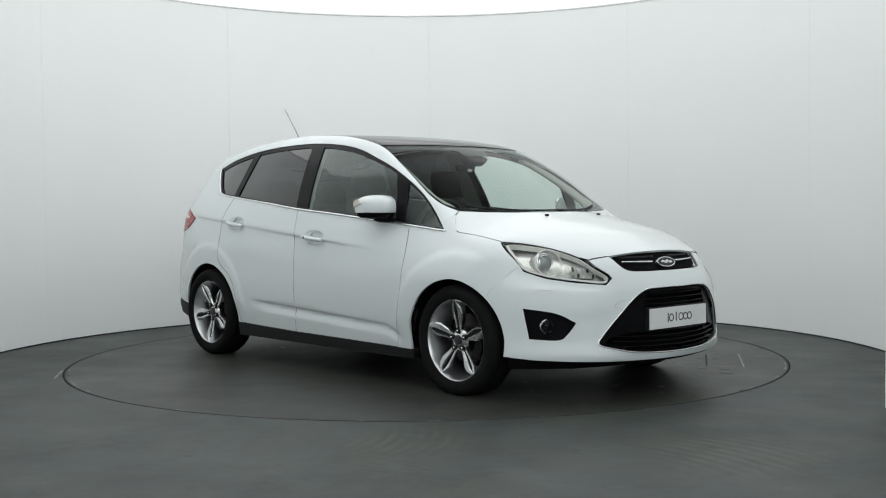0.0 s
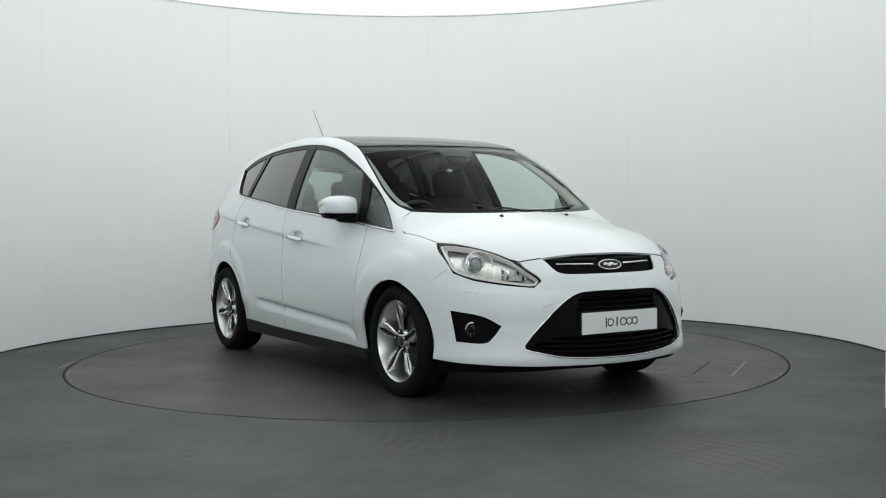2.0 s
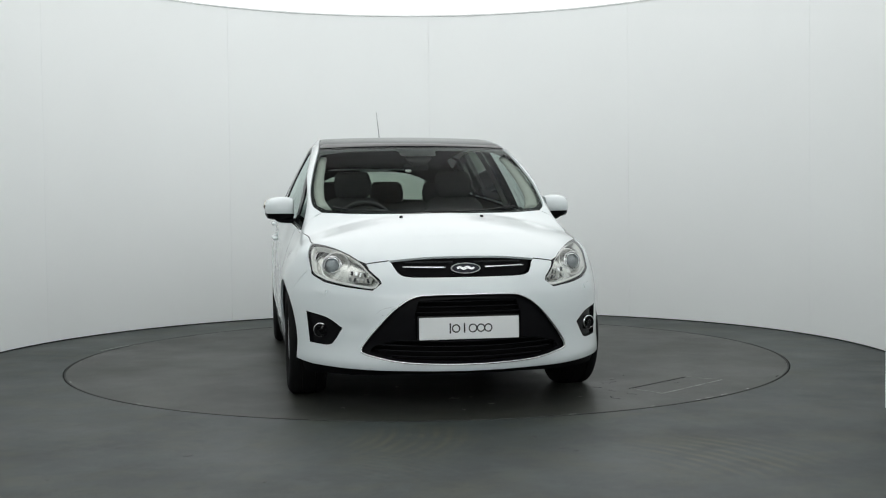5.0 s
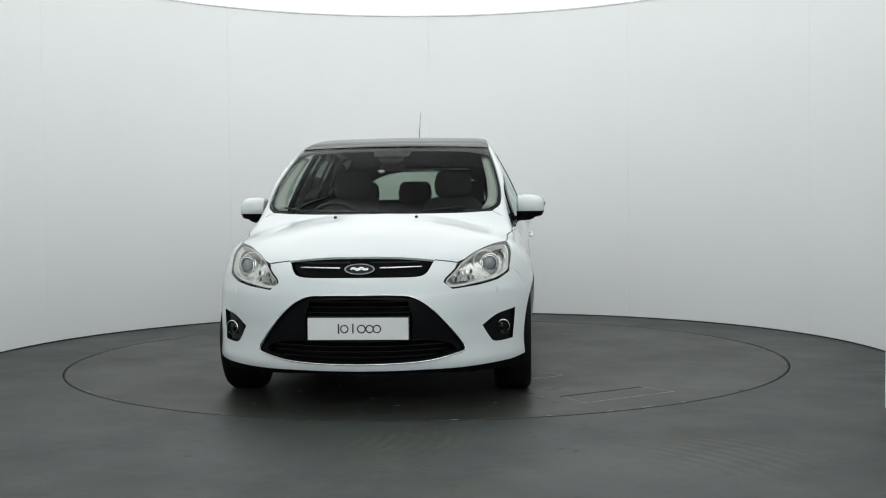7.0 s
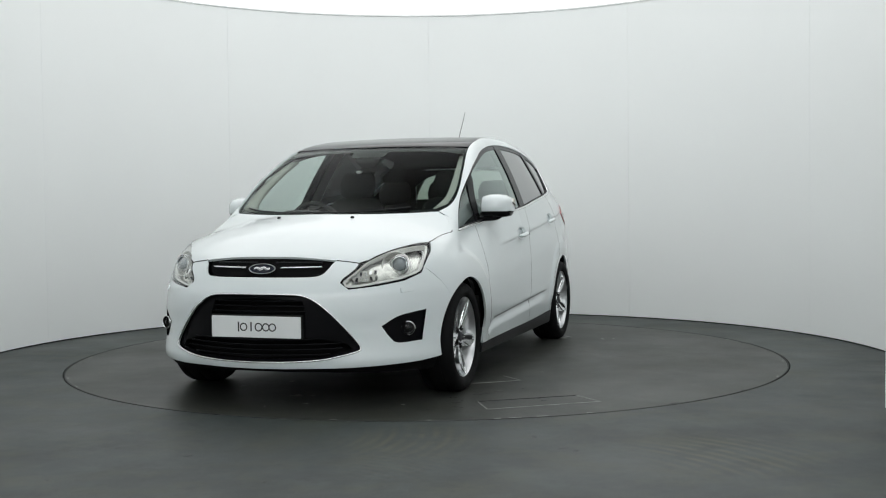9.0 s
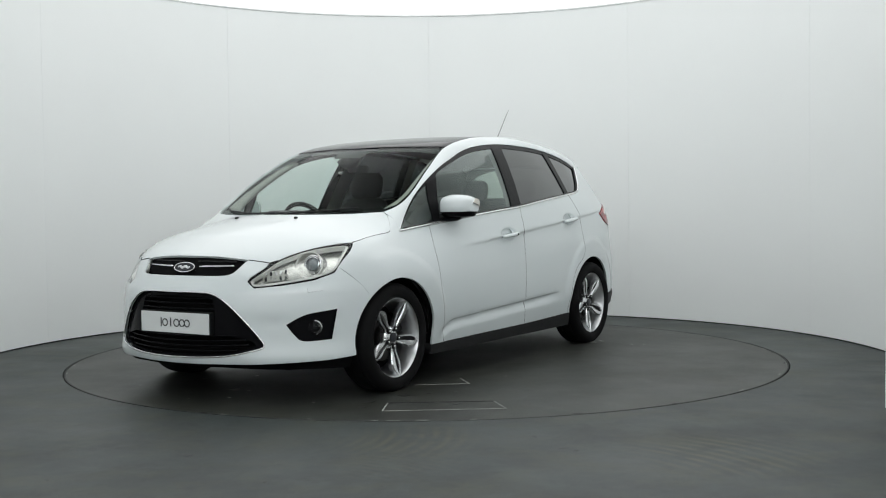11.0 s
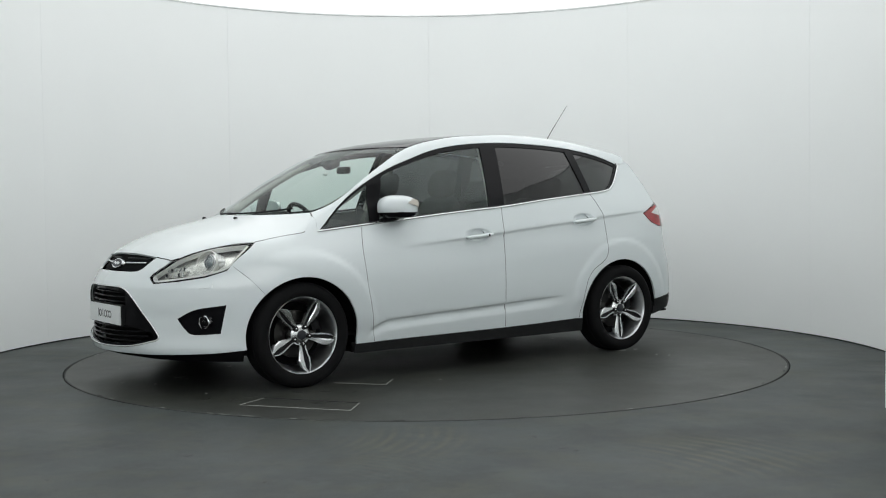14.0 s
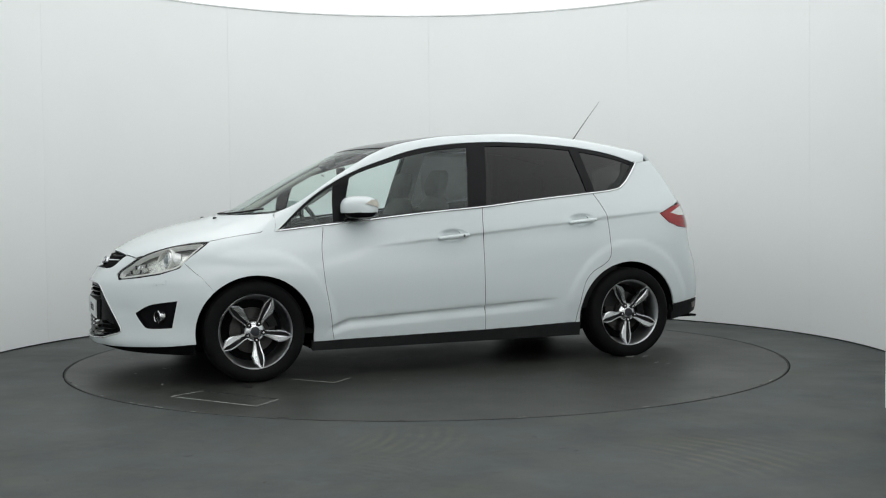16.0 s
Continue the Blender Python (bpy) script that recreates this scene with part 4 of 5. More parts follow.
    shell = mirror_arc(nose((2.1, 0.0, 0.19), (1.98, 0.60, 0.20), (1.70, 0.80, 0.22), (1.66, 0.80, 0.42), (1.60, 0.82, 0.56), (1.70, 0.76, 0.72), (1.96, 0.50, 0.76), (2.06, 0.0, 0.775)))
    part("nose_lining", panel(shell, "nose", depth=0.075, step=0.05, rim=0), INNER, car, "dark nose inner panel")
    part("under_tray", box(-1.70, 1.95, -0.60, 0.60, 0.18, 0.21, 0.01), INNER, car, "black underbody tray that keeps light out")
    # wider unseen tray, added to block light and deepen the shadow below
    part("under_tray", box(-0.92, 0.95, -0.80, 0.80, 0.172, 0.179, 0.002), INNER, car, "black underbody tray that keeps light out")
    part("under_tray", box(-2.02, -1.70, -0.66, 0.66, 0.235, 0.25, 0.002), INNER, car, "black underbody tray that keeps light out")
    for axle in (AXLE, -1.315):
        for s in (1, -1):
            me = lathe([(0.0, -0.26), (0.385, -0.26), (0.385, -0.03)], 32, 0, 180)
            part("arch_liner", me, INNER, car, "black wheel arch liner", at=pose(axle, s * 0.866, 0.30, 0, 0, 0 if s > 0 else 180))
    return doors_f, doors_r


def nose_parts(car):
    grille = np.vstack([spline(nose((2.225, 0.0, 0.611), (2.20, 0.18, 0.610), (2.188, 0.280, 0.598), (2.165, 0.372, 0.540), (2.12, 0.482, 0.420), (2.085, 0.540, 0.338)))[:-1],
                        spline(nose((2.085, 0.540, 0.338), (2.085, 0.538, 0.318), (2.10, 0.515, 0.306)))[:-1], spline(nose((2.10, 0.515, 0.306), (2.17, 0.35, 0.270), (2.22, 0.15, 0.258), (2.23, 0.0, 0.256)))])
    fog = np.vstack([spline(nose((2.01, 0.631, 0.436), (1.93, 0.706, 0.487), (1.785, 0.806, 0.512)))[:-1], nose((1.785, 0.806, 0.512), (1.80, 0.797, 0.43), (1.815, 0.789, 0.348)),
                     spline(nose((1.815, 0.789, 0.348), (1.94, 0.698, 0.344), (1.975, 0.662, 0.376), (2.01, 0.631, 0.436)))[1:-1]])
    hl_low = [(2.10, 0.437, 0.668), (2.092, 0.482, 0.632), (1.99, 0.606, 0.646), (1.87, 0.710, 0.668), (1.76, 0.771, 0.706), (1.69, 0.783, 0.773), (1.575, 0.756, 0.864)]
    hl_top = [(1.575, 0.756, 0.864), (1.67, 0.698, 0.862), (1.82, 0.613, 0.836), (1.95, 0.535, 0.786), (2.02, 0.490, 0.735), (2.08, 0.445, 0.690)]
    # bumper skin
    out = np.vstack([spline(nose((2.17, 0.0, 0.697), (2.15, 0.16, 0.697), (2.125, 0.29, 0.699), (2.10, 0.338, 0.712), (2.07, 0.362, 0.742), (2.05, 0.375, 0.765))),
                     nose(*lift(HOOD_FRONT[22:], "top")), nose(*hl_top[-2:]), nose(*hl_low[:5]), nose(*lift([(1.735, 0.738), (1.64, 0.645)] + arch(*FRONT_ARCH, 47, -9, 14), "side")),
                     nose((1.83, 0.763, 0.237), (1.98, 0.636, 0.231), (2.12, 0.418, 0.225), (2.20, 0.183, 0.222), (2.22, 0.0, 0.221))])
    fog_m = fog * (-1, 1)
    grille_loop = mirror_arc(grille)
    bumper = part("front_bumper", panel(mirror_arc(out), "nose", step=0.025, holes=[grille_loop, fog, fog_m], rim=0.009, gap=0.0003), PAINT, car, "white painted front bumper")
    # lower lip
    lip = mirror_arc(nose((2.22, 0.0, 0.218), (2.12, 0.42, 0.222), (1.98, 0.636, 0.228), (1.83, 0.763, 0.234), (1.688, 0.832, 0.240), (1.688, 0.815, 0.178), (1.83, 0.735, 0.182), (2.01, 0.563, 0.188), (2.13, 0.299, 0.197), (2.18, 0.0, 0.199)))
    part("front_lip", panel(lip, "nose", step=0.03, depth=0.034, rim=0.04), INNER, car, "black plastic lower lip")

    # lower grille: gloss side fields, slats, bright outline
    lower = part("lower_grille", panel(grille_loop, "nose", step=0.025, depth=0.016, rim=0.03, holes=[
        mirror_arc(nose((2.2, 0.0, 0.590), (2.18, 0.255, 0.580), (2.18, 0.278, 0.505), (2.18, 0.272, 0.385), (2.17, 0.35, 0.380), (2.11, 0.478, 0.350), (2.10, 0.505, 0.318), (2.16, 0.35, 0.283), (2.2, 0.0, 0.270)))]), GLOSS, car, "gloss black lower grille")
    arcs = lambda y, z, n=25: [(a, z) for a in np.linspace(-1, 1, n) * nose((2.15, y, z))[0][0]]
    for z, y in ((0.575, 0.25), (0.548, 0.262), (0.520, 0.268), (0.372, 0.40), (0.345, 0.46), (0.318, 0.475), (0.291, 0.40)):
        part("grille_slat", tube(lift([(a, z + 0.012 * (a / nose((2.15, 0.5, z))[0][0]) ** 2 * (z < 0.4)) for a, z in arcs(y, z)], "nose", 0.022), 0.008, 8, flat=0.7), GLOSS, lower, "gloss black slat")
    part("grille_trim", tube(lift(grille_loop, "nose", -0.001), 0.0045, 8, closed=True), CHROME, lower, "thin bright outline")
    # upper grille
    up = mirror_arc(np.vstack([nose(*lift(HOOD_FRONT[:23], "top")), nose((2.065, 0.362, 0.742), (2.095, 0.338, 0.713), (2.12, 0.29, 0.700), (2.15, 0.16, 0.698), (2.16, 0.0, 0.698))]))
    upper = part("upper_grille", panel(up, "nose", step=0.03, depth=0.022, rim=0.02), INNER, car, "gloss black upper grille")
    for s in (1, -1):
        ys = np.linspace(0.105, 0.335, 12)
        part("chrome_bar", tube(lift([(s * nose((2.12 - 0.1 * y * y, y, 0.742))[0][0], 0.742 + 0.02 * y) for y in ys], "nose", 0.010), np.interp(ys, (0.1, 0.335), (0.0075, 0.0055)), 8, flat=0.8), CHROME, upper, "chrome bar")
        part("grille_slat", tube(lift([(s * nose((2.12, y, 0.765))[0][0], 0.770 + 0.0 * y) for y in np.linspace(0.06, 0.34, 12)], "nose", 0.018), 0.006, 6), BLACK, upper, "black slat")
    # oval badge, plain
    tilt = Matrix.Translation((2.122, 0, 0.738)) @ Matrix.Rotation(radians(-28), 4, "Y")
    for name, a, b, x0, x1, m, lb in (("badge_rim", 0.082, 0.033, -0.012, 0.006, CHROME, "chrome oval rim"), ("badge_field", 0.0735, 0.0265, 0.0, 0.008, BADGE, "dark blue oval field")):
        e = ellipse(0, 0, a, b, 40)
        verts = [tilt @ Vector((x0, y, z)) for y, z in e] + [tilt @ Vector((x1, y * 0.97, z * 0.95)) for y, z in e]
        n = len(e)
        faces = [tuple(range(n, 2 * n)), tuple(range(n))[::-1]] + [(i, (i + 1) % n, n + (i + 1) % n, n + i) for i in range(n)]
        me = mesh_of(verts, faces)
        me.set_sharp_from_angle(angle=radians(40))
        part(name, me, m, upper, lb)
    wave = [(0.0085, y, 0.004 * math.sin(y * 150)) for y in np.linspace(-0.046, 0.046, 30)]
    ribbon = tube(wave, [0.0024 * (1 - 0.35 * abs(y) / 0.046) for _, y, _ in wave], 8, flat=4.0)
    ribbon.transform(tilt)
    part("badge_ribbon", ribbon, CHROME, upper, "silver plain wavy ribbon")
    # number plate on its holder, with plain bars
    plate = part("number_plate", box(2.204, 2.212, -0.26, 0.26, 0.3825, 0.4955, 0.002), PLATE, car, "plain white plate with dark bars")
    part("plate_holder", box(2.170, 2.203, -0.265, 0.265, 0.378, 0.502, 0.003), BLACK, plate, "black plate holder")

    zc = 0.441
    for y, h in ((-0.100, 0.028), (-0.026, 0.025)):
        part("plate_bar", box(2.2118, 2.2132, y - 0.004, y + 0.004, zc - h, zc + 0.024), INK, plate, "plain dark bar")
    for y, r in ((-0.070, 0.022), (0.018, 0.023), (0.060, 0.022), (0.098, 0.022)):
        hoop = lathe([(r - 0.0065, 0.0), (r - 0.0065, 0.0014), (r, 0.0014), (r, 0.0)], 28)
        hoop.transform(Matrix.Translation((2.2118, y, zc - 0.003)) @ Matrix.Rotation(radians(-90), 4, "Z"))
        part("plate_ring", hoop, INK, plate, "plain dark ring")

    # fog lamps
    for s in (1, -1):
        f = fog * (s, 1)
        unit = part("fog_lamp", panel(f, "nose", step=0.02, depth=0.022, rim=0.01), GLOSS, car, "gloss black fog lamp recess with a round lamp")
        part("recess_wall", panel(f, "nose", step=0.02, depth=0.0, rim=0.03, gap=0.0, holes=[shrink(resample(f, 0.01), 0.004)]), GLOSS, unit, "black recess edge")
        c = Vector((1.884, s * 0.733, 0.417))
        aim = Matrix.Translation(c) @ Matrix.Rotation(radians(s * 24 - 90), 4, "Z")
        ring = lathe([(0.0335, 0.010), (0.035, 0.013), (0.038, 0.010), (0.039, -0.02)], 40)
        ring.transform(aim)
        part("lamp_ring", ring, CHROME, unit, "chrome ring")
        lens = lathe([(0.0, 0.012), (0.012, 0.011), (0.022, 0.007), (0.031, 0.0)], 32)
        lens.transform(aim)
        part("lens", lens, CLEAR, unit, "clear lens")
        bowl = lathe([(0.0, -0.03), (0.012, -0.028), (0.024, -0.014), (0.031, 0.0)], 32)
        bowl.transform(aim)
        part("reflector", bowl, ALLOY_DARK, unit, "grey reflector bowl")
    # tow eye cover and headlamp washer caps
    for s in (1, -1):
        w = np.array(nose((1.90, 0.690, 0.632), (1.83, 0.740, 0.640), (1.835, 0.745, 0.612), (1.905, 0.698, 0.606))) * (s, 1)
        part("washer_cap", panel(w, "nose", step=0.02, depth=-0.010, rim=0.012), PAINT, bumper, "white headlamp washer cap")
    tow = np.array(nose((2.13, 0.36, 0.555), (2.10, 0.42, 0.54), (2.075, 0.44, 0.515), (2.10, 0.40, 0.505)))[:, :] * (-1, 1)
    part("tow_cover", panel(tow, "nose", step=0.02, depth=-0.0015, rim=0.004, gap=0), PAINT, bumper, "white tow eye cover")

    part("tow_joint", tube(lift(resample(tow, 0.02), "nose", 0.0), 0.0008, 6, closed=True), SHUT_LINE, bumper, "fine joint round the tow eye cover")

    # headlamps
    hl = np.vstack([spline(nose(*hl_low[:4]))[:-1], spline(nose(*hl_low[3:]))[:-1], spline(nose(*hl_top))])
    for s in (1, -1):
        o = hl * (s, 1)
        lamp = part("headlamp", panel(o, "nose", step=0.02, depth=0.064, rim=0.0, gap=0.002), REFLECTOR, car, "clear headlamp with silver reflector and projector")
        part("lamp_edge", panel(o, "nose", step=0.02, depth=0.003, rim=0.022, gap=0.0015, holes=[shrink(resample(o, 0.012), 0.0095)]), GLOSS, lamp, "black lamp edge")
        part("lamp_bezel", panel(o, "nose", step=0.02, depth=0.014, rim=0.03, gap=0.010, holes=[shrink(resample(o, 0.012), 0.020)]), LAMP_WHITE, lamp, "silver bezel")
        cover = part("cover", panel(o, "nose", step=0.02, depth=0.001, rim=0, gap=0.003), CLEAR, lamp, "clear cover")
        cover.visible_shadow = False

        def round_unit(x, y, z, yaw, parts, up=6):
            aim = Matrix.Translation((x, s * y, z)) @ Matrix.Rotation(radians(s * yaw - 90), 4, "Z") @ Matrix.Rotation(radians(up), 4, "X")
            for name, prof, m, lb in parts:
                me = lathe(prof, 40)
                me.transform(aim)
                part(name, me, m, lamp, lb)
        round_unit(1.822, 0.645, 0.746, 24, (
            ("projector_bowl", [(0.044, -0.045), (0.052, -0.038), (0.062, -0.018), (0.069, 0.004), (0.072, 0.010), (0.076, 0.010), (0.077, 0.004), (0.076, -0.02)], BOWL, "pale grey bowl"),
            ("bowl_rim", [(0.070, 0.010), (0.0735, 0.015), (0.0775, 0.013), (0.079, 0.004)], LAMP_WHITE, "bright bowl rim")), 20)
        round_unit(1.802, 0.662, 0.750, 12, (
            ("projector_shroud", [(0.042, 0.012), (0.047, 0.022), (0.052, 0.020), (0.054, 0.008), (0.055, -0.05)], SILVER, "silver shroud"),
            ("projector_ring", [(0.035, 0.014), (0.038, 0.024), (0.042, 0.022), (0.044, -0.01)], CHROME, "chrome ring"),
            ("projector_lens", [(0.0, 0.034), (0.014, 0.032), (0.026, 0.024), (0.036, 0.010), (0.038, -0.01)], LENS, "glassy projector lens")), 10)
        rnd = random.Random(5)
        for k in range(10):
            u, v = (k % 5) / 4, k // 5
            w = nose((2.045 - 0.09 * u, 0.515 + 0.072 * u, 0.676 + 0.030 * v + 0.006 * u + rnd.uniform(-0.003, 0.003)))[0]
            q = lift([(s * w[0], w[1])], "nose", 0.036)[0]
            f = box(-0.003, 0.003, -0.0065, 0.0065, -0.012, 0.012, 0.002)
            f.transform(Matrix.Translation(q) @ Matrix.Rotation(radians(s * (35 + rnd.uniform(-30, 30))), 4, "Z") @ Matrix.Rotation(radians(rnd.uniform(-35, 35)), 4, "Y"))
            part("facet", f, CHROME if k % 3 else HUB, lamp, "small facet")
        field = np.array(nose((2.055, 0.505, 0.662), (1.985, 0.590, 0.668), (1.945, 0.600, 0.690), (1.955, 0.560, 0.725), (2.00, 0.515, 0.722), (2.045, 0.485, 0.690))) * (s, 1)
        part("indicator_field", panel(field, "nose", step=0.02, depth=0.046, rim=0.004), BOWL, lamp, "grey indicator field")
        for k in range(5):
            a = np.array(nose((1.70 - 0.02 * k, 0.755, 0.765 + 0.015 * k), (1.63 - 0.01 * k, 0.745, 0.825 + 0.006 * k))) * (s, 1)
            part("reflector_rib", tube(lift(np.linspace(a[0], a[1], 6), "nose", 0.045), 0.005, 6), SILVER, lamp, "silver rib")


def handles(doors_f, doors_r):
    for doors, cx, cz, lock in ((doors_f, 0.022, 0.874, True), (doors_r, -0.945, 0.962, False)):
        cup = shrink(CUP_F if lock else CUP_R, -0.004)
        mirrored("handle_dish", panel(cup, "side", step=0.02, depth=0.013, rim=0, gap=0), PAINT, doors, "white dished handle recess")
        k = 16
        u = np.linspace(0, 1, k)
        p = lift(np.stack([cx + 0.108 - 0.216 * u, cz - 0.017 + 0.020 * u], -1), "side", 0.0)
        p[:, 1] += 0.008 + 0.024 * np.sin(np.clip(u * 1.06 - 0.03, 0.03, 0.97) * math.pi) ** 0.45
        r = 0.0185 * np.clip(np.sin(np.clip(u, 0.03, 0.97) * math.pi) * 3, 0.45, 1) ** 0.5
        mirrored("door_handle", tube(p, r, 12, flat=0.75), PAINT, doors, "white painted pull handle")
        if lock:
            q = p[k - 4]
            me = lathe([(0.0, 0.0205), (0.007, 0.020), (0.0085, 0.008)], 20)
            me.transform(Matrix.Translation(q))
            mirrored("key_cap", me, GLOSS, doors, "black key hole")


def mirrors(doors_f):
    """Door mirrors: white cap over a black base and foot, clear indicator at the tip."""
    def shape(top, low, grow=0.0):
        secs = []
        for t, fx, rx, up, dn in ((-0.088, 0.010, 0.060, 0.052, 0.052), (-0.080, 0.006, 0.086, 0.066, 0.062), (-0.04, 0.0, 0.103, 0.076, 0.070), (0.01, -0.004, 0.107, 0.076, 0.069), (0.050, -0.014, 0.100, 0.069, 0.064), (0.074, -0.026, 0.082, 0.056, 0.058), (0.088, -0.038, 0.052, 0.036, 0.034)):
            pts, n = [], 32
            for k in range(n):
                w = 2 * math.pi * k / n
                c, sn = math.cos(w), math.sin(w)
                x = fx + (rx + grow) * math.copysign(abs(c) ** 0.72, c) * (1.0 if c > 0 else 0.95)
                z = (up + grow if sn > 0 else dn) * math.copysign(abs(sn) ** 0.72, sn)
                pts.append(Vector((0.668 + x, 0.900 + t, 1.058 + min(max(z, low), top))))
            secs.append(pts)
        n = len(secs[0])
        verts = [v for r in secs for v in r]
        faces = [(i * n + k, i * n + n + k, i * n + n + (k + 1) % n, i * n + (k + 1) % n) for i in range(len(secs) - 1) for k in range(n)]
        faces += [tuple(range(n)), tuple((len(secs) - 1) * n + k for k in range(n))[::-1]]
        bm = bmesh.new()
        vs = [bm.verts.new(v) for v in verts]
        for f in faces:
            bm.faces.new([vs[i] for i in f])
        bmesh.ops.remove_doubles(bm, verts=bm.verts[:], dist=0.0004)
        bmesh.ops.recalc_face_normals(bm, faces=bm.faces[:])
        me = bpy.data.meshes.new("mirror")
        bm.to_mesh(me)
        bm.free()
        me.polygons.foreach_set("use_smooth", [True] * len(me.polygons))
        me.set_sharp_from_angle(angle=radians(40))
        return me
    mirrored("mirror_housing", shape(-0.026, -0.2, -0.004), GLOSS, doors_f, "black lower mirror housing")
    mirrored("mirror_cap", shape(0.2, -0.028, 0.003), PAINT, doors_f, "white painted mirror cap")
    wedge = [(0.648, 1.086), (0.605, 1.112), (0.575, 1.108), (0.562, 1.085), (0.566, 1.060), (0.592, 1.072)]
    outer_y = lambda x, z: 0.987 - 6.0 * min(0, x - 0.600) ** 2 - 5.0 * (z - 1.07) ** 2
    nw = len(wedge)
    verts = [(x, outer_y(x, z) + 0.011, z) for x, z in wedge] + [(x, outer_y(x, z) - 0.03, z) for x, z in wedge]
    lensm = mesh_of(verts, [tuple(range(nw)), tuple(range(nw, 2 * nw))[::-1]] + [(i, nw + i, nw + (i + 1) % nw, (i + 1) % nw) for i in range(nw)], smooth=False)
    mirrored("indicator_lens", lensm, AMBER, doors_f, "clear and silver indicator lens")
    glassm = rings([(0, 0, -0.003, 0.070, 0.056, 4), (0, 0, 0.003, 0.070, 0.056, 4)], 24, Matrix.Translation((0.566, 0.900, 1.060)) @ Matrix.Rotation(radians(90), 4, "Z") @ Matrix.Rotation(radians(90), 4, "X"))
    mirrored("mirror_glass", glassm, SILVER, doors_f, "mirror glass")
    foot = tube(spline([(0.700, 0.795, 0.985), (0.695, 0.850, 0.985), (0.688, 0.895, 0.990), (0.68, 0.92, 1.005)], 4), 0.034, 10, flat=0.5)
    mirrored("mirror_foot", foot, GLOSS, doors_f, "black mirror foot")


def make_wheel():
    """An alloy wheel with five split spokes, its outer face towards +y."""
    w = new("wheel")
    R = 0.314
    part("tyre", lathe([(0.222, 0.080), (0.232, 0.094), (0.250, 0.104), (0.275, 0.108), (0.296, 0.100), (0.307, 0.088), (R, 0.070), (R, 0.045), (R - 0.006, 0.043), (R - 0.006, 0.036), (R + 0.001, 0.034), (R + 0.001, -0.034),
                        (R - 0.006, -0.036), (R - 0.006, -0.043), (R, -0.045), (R, -0.070), (0.296, -0.100), (0.250, -0.106), (0.220, -0.085)], 72), RUBBER, w, "black tyre")
    part("rim", lathe([(0.188, -0.08), (0.194, -0.03), (0.203, 0.015), (0.212, 0.050), (0.220, 0.076), (0.2245, 0.087), (0.2285, 0.091), (0.2325, 0.089), (0.233, 0.080)], 72), BARREL, w, "silver machined alloy rim")
    part("brake_disc", lathe([(0.0, 0.0), (0.07, 0.002), (0.072, -0.015), (0.142, -0.015), (0.142, -0.035), (0.07, -0.035)], 48), DISC, w, "bare steel brake disc")
    part("brake_caliper", lathe([(0.098, 0.028), (0.150, 0.026), (0.156, -0.04), (0.098, -0.04), (0.098, 0.028)], 10, 165, 215), ALLOY_DARK, w, "dark brake caliper")
    # a black sheet in place of the shade behind the spokes
    part("spoke_shade_sheet", lathe([(0.199, -0.05), (0.10, -0.055), (0.0, -0.055)], 40), INNER, w, "black sheet for the shade behind the spokes")
    part("hub_face", lathe([(0.0, 0.064), (0.030, 0.064), (0.044, 0.060), (0.056, 0.053), (0.063, 0.044), (0.064, 0.01)], 48), ALLOY, w, "silver hub face")
    part("hub_cap", lathe([(0.0, 0.075), (0.020, 0.0745), (0.0275, 0.072), (0.029, 0.064)], 32), HUB, w, "dark hub cap")

    def blade(name, stations, m, label):
        """A spoke arm: stations (radius, offset across, half width, face out, thickness)."""
        verts, faces = [], []
        for r, t, h, y, d in stations:
            for dt, dy in ((-h, -0.006), (-h * 0.62, 0.0), (h * 0.62, 0.0), (h, -0.006), (h, -d), (-h, -d)):
                verts.append((t + dt, y + dy, r))
        for i in range(len(stations) - 1):
            faces += [(i * 6 + k, i * 6 + (k + 1) % 6, i * 6 + 6 + (k + 1) % 6, i * 6 + 6 + k) for k in range(6)]
        faces += [tuple(range(6))[::-1], tuple(6 * (len(stations) - 1) + k for k in range(6))]
        bm = bmesh.new()
        vs = [bm.verts.new(v) for v in verts]
        for f in faces:
            bm.faces.new([vs[i] for i in f])
        bmesh.ops.recalc_face_normals(bm, faces=bm.faces[:])
        me = bpy.data.meshes.new(name)
        bm.to_mesh(me)
        bm.free()
        me.materials.append(m)
        return me, label
    wide = blade("spoke_wing", [(0.045, -0.012, 0.007, 0.061, 0.03), (0.085, -0.0160, 0.0100, 0.064, 0.032), (0.115, -0.0215, 0.0155, 0.069, 0.034), (0.150, -0.0280, 0.0200, 0.076, 0.036), (0.185, -0.0250, 0.0175, 0.082, 0.036), (0.212, -0.012, 0.0085, 0.086, 0.03), (0.228, -0.003, 0.005, 0.088, 0.02)], ALLOY, "silver spoke wing")
    slim = blade("spoke_edge", [(0.045, 0.013, 0.0055, 0.061, 0.03), (0.085, 0.0135, 0.0050, 0.064, 0.030), (0.115, 0.0170, 0.0055, 0.069, 0.03), (0.150, 0.0220, 0.0060, 0.076, 0.03), (0.185, 0.0200, 0.0060, 0.082, 0.03), (0.212, 0.0105, 0.0040, 0.086, 0.03), (0.228, 0.003, 0.005, 0.088, 0.02)], ALLOY, "silver slim spoke edge")
    pocket = blade("spoke_pocket", [(0.058, 0.001, 0.010, 0.050, 0.02), (0.10, 0.003, 0.012, 0.056, 0.02), (0.15, 0.003, 0.017, 0.064, 0.02), (0.19, 0.003, 0.015, 0.072, 0.02), (0.212, 0.0, 0.008, 0.076, 0.02)], ALLOY_DARK, "black spoke pocket")
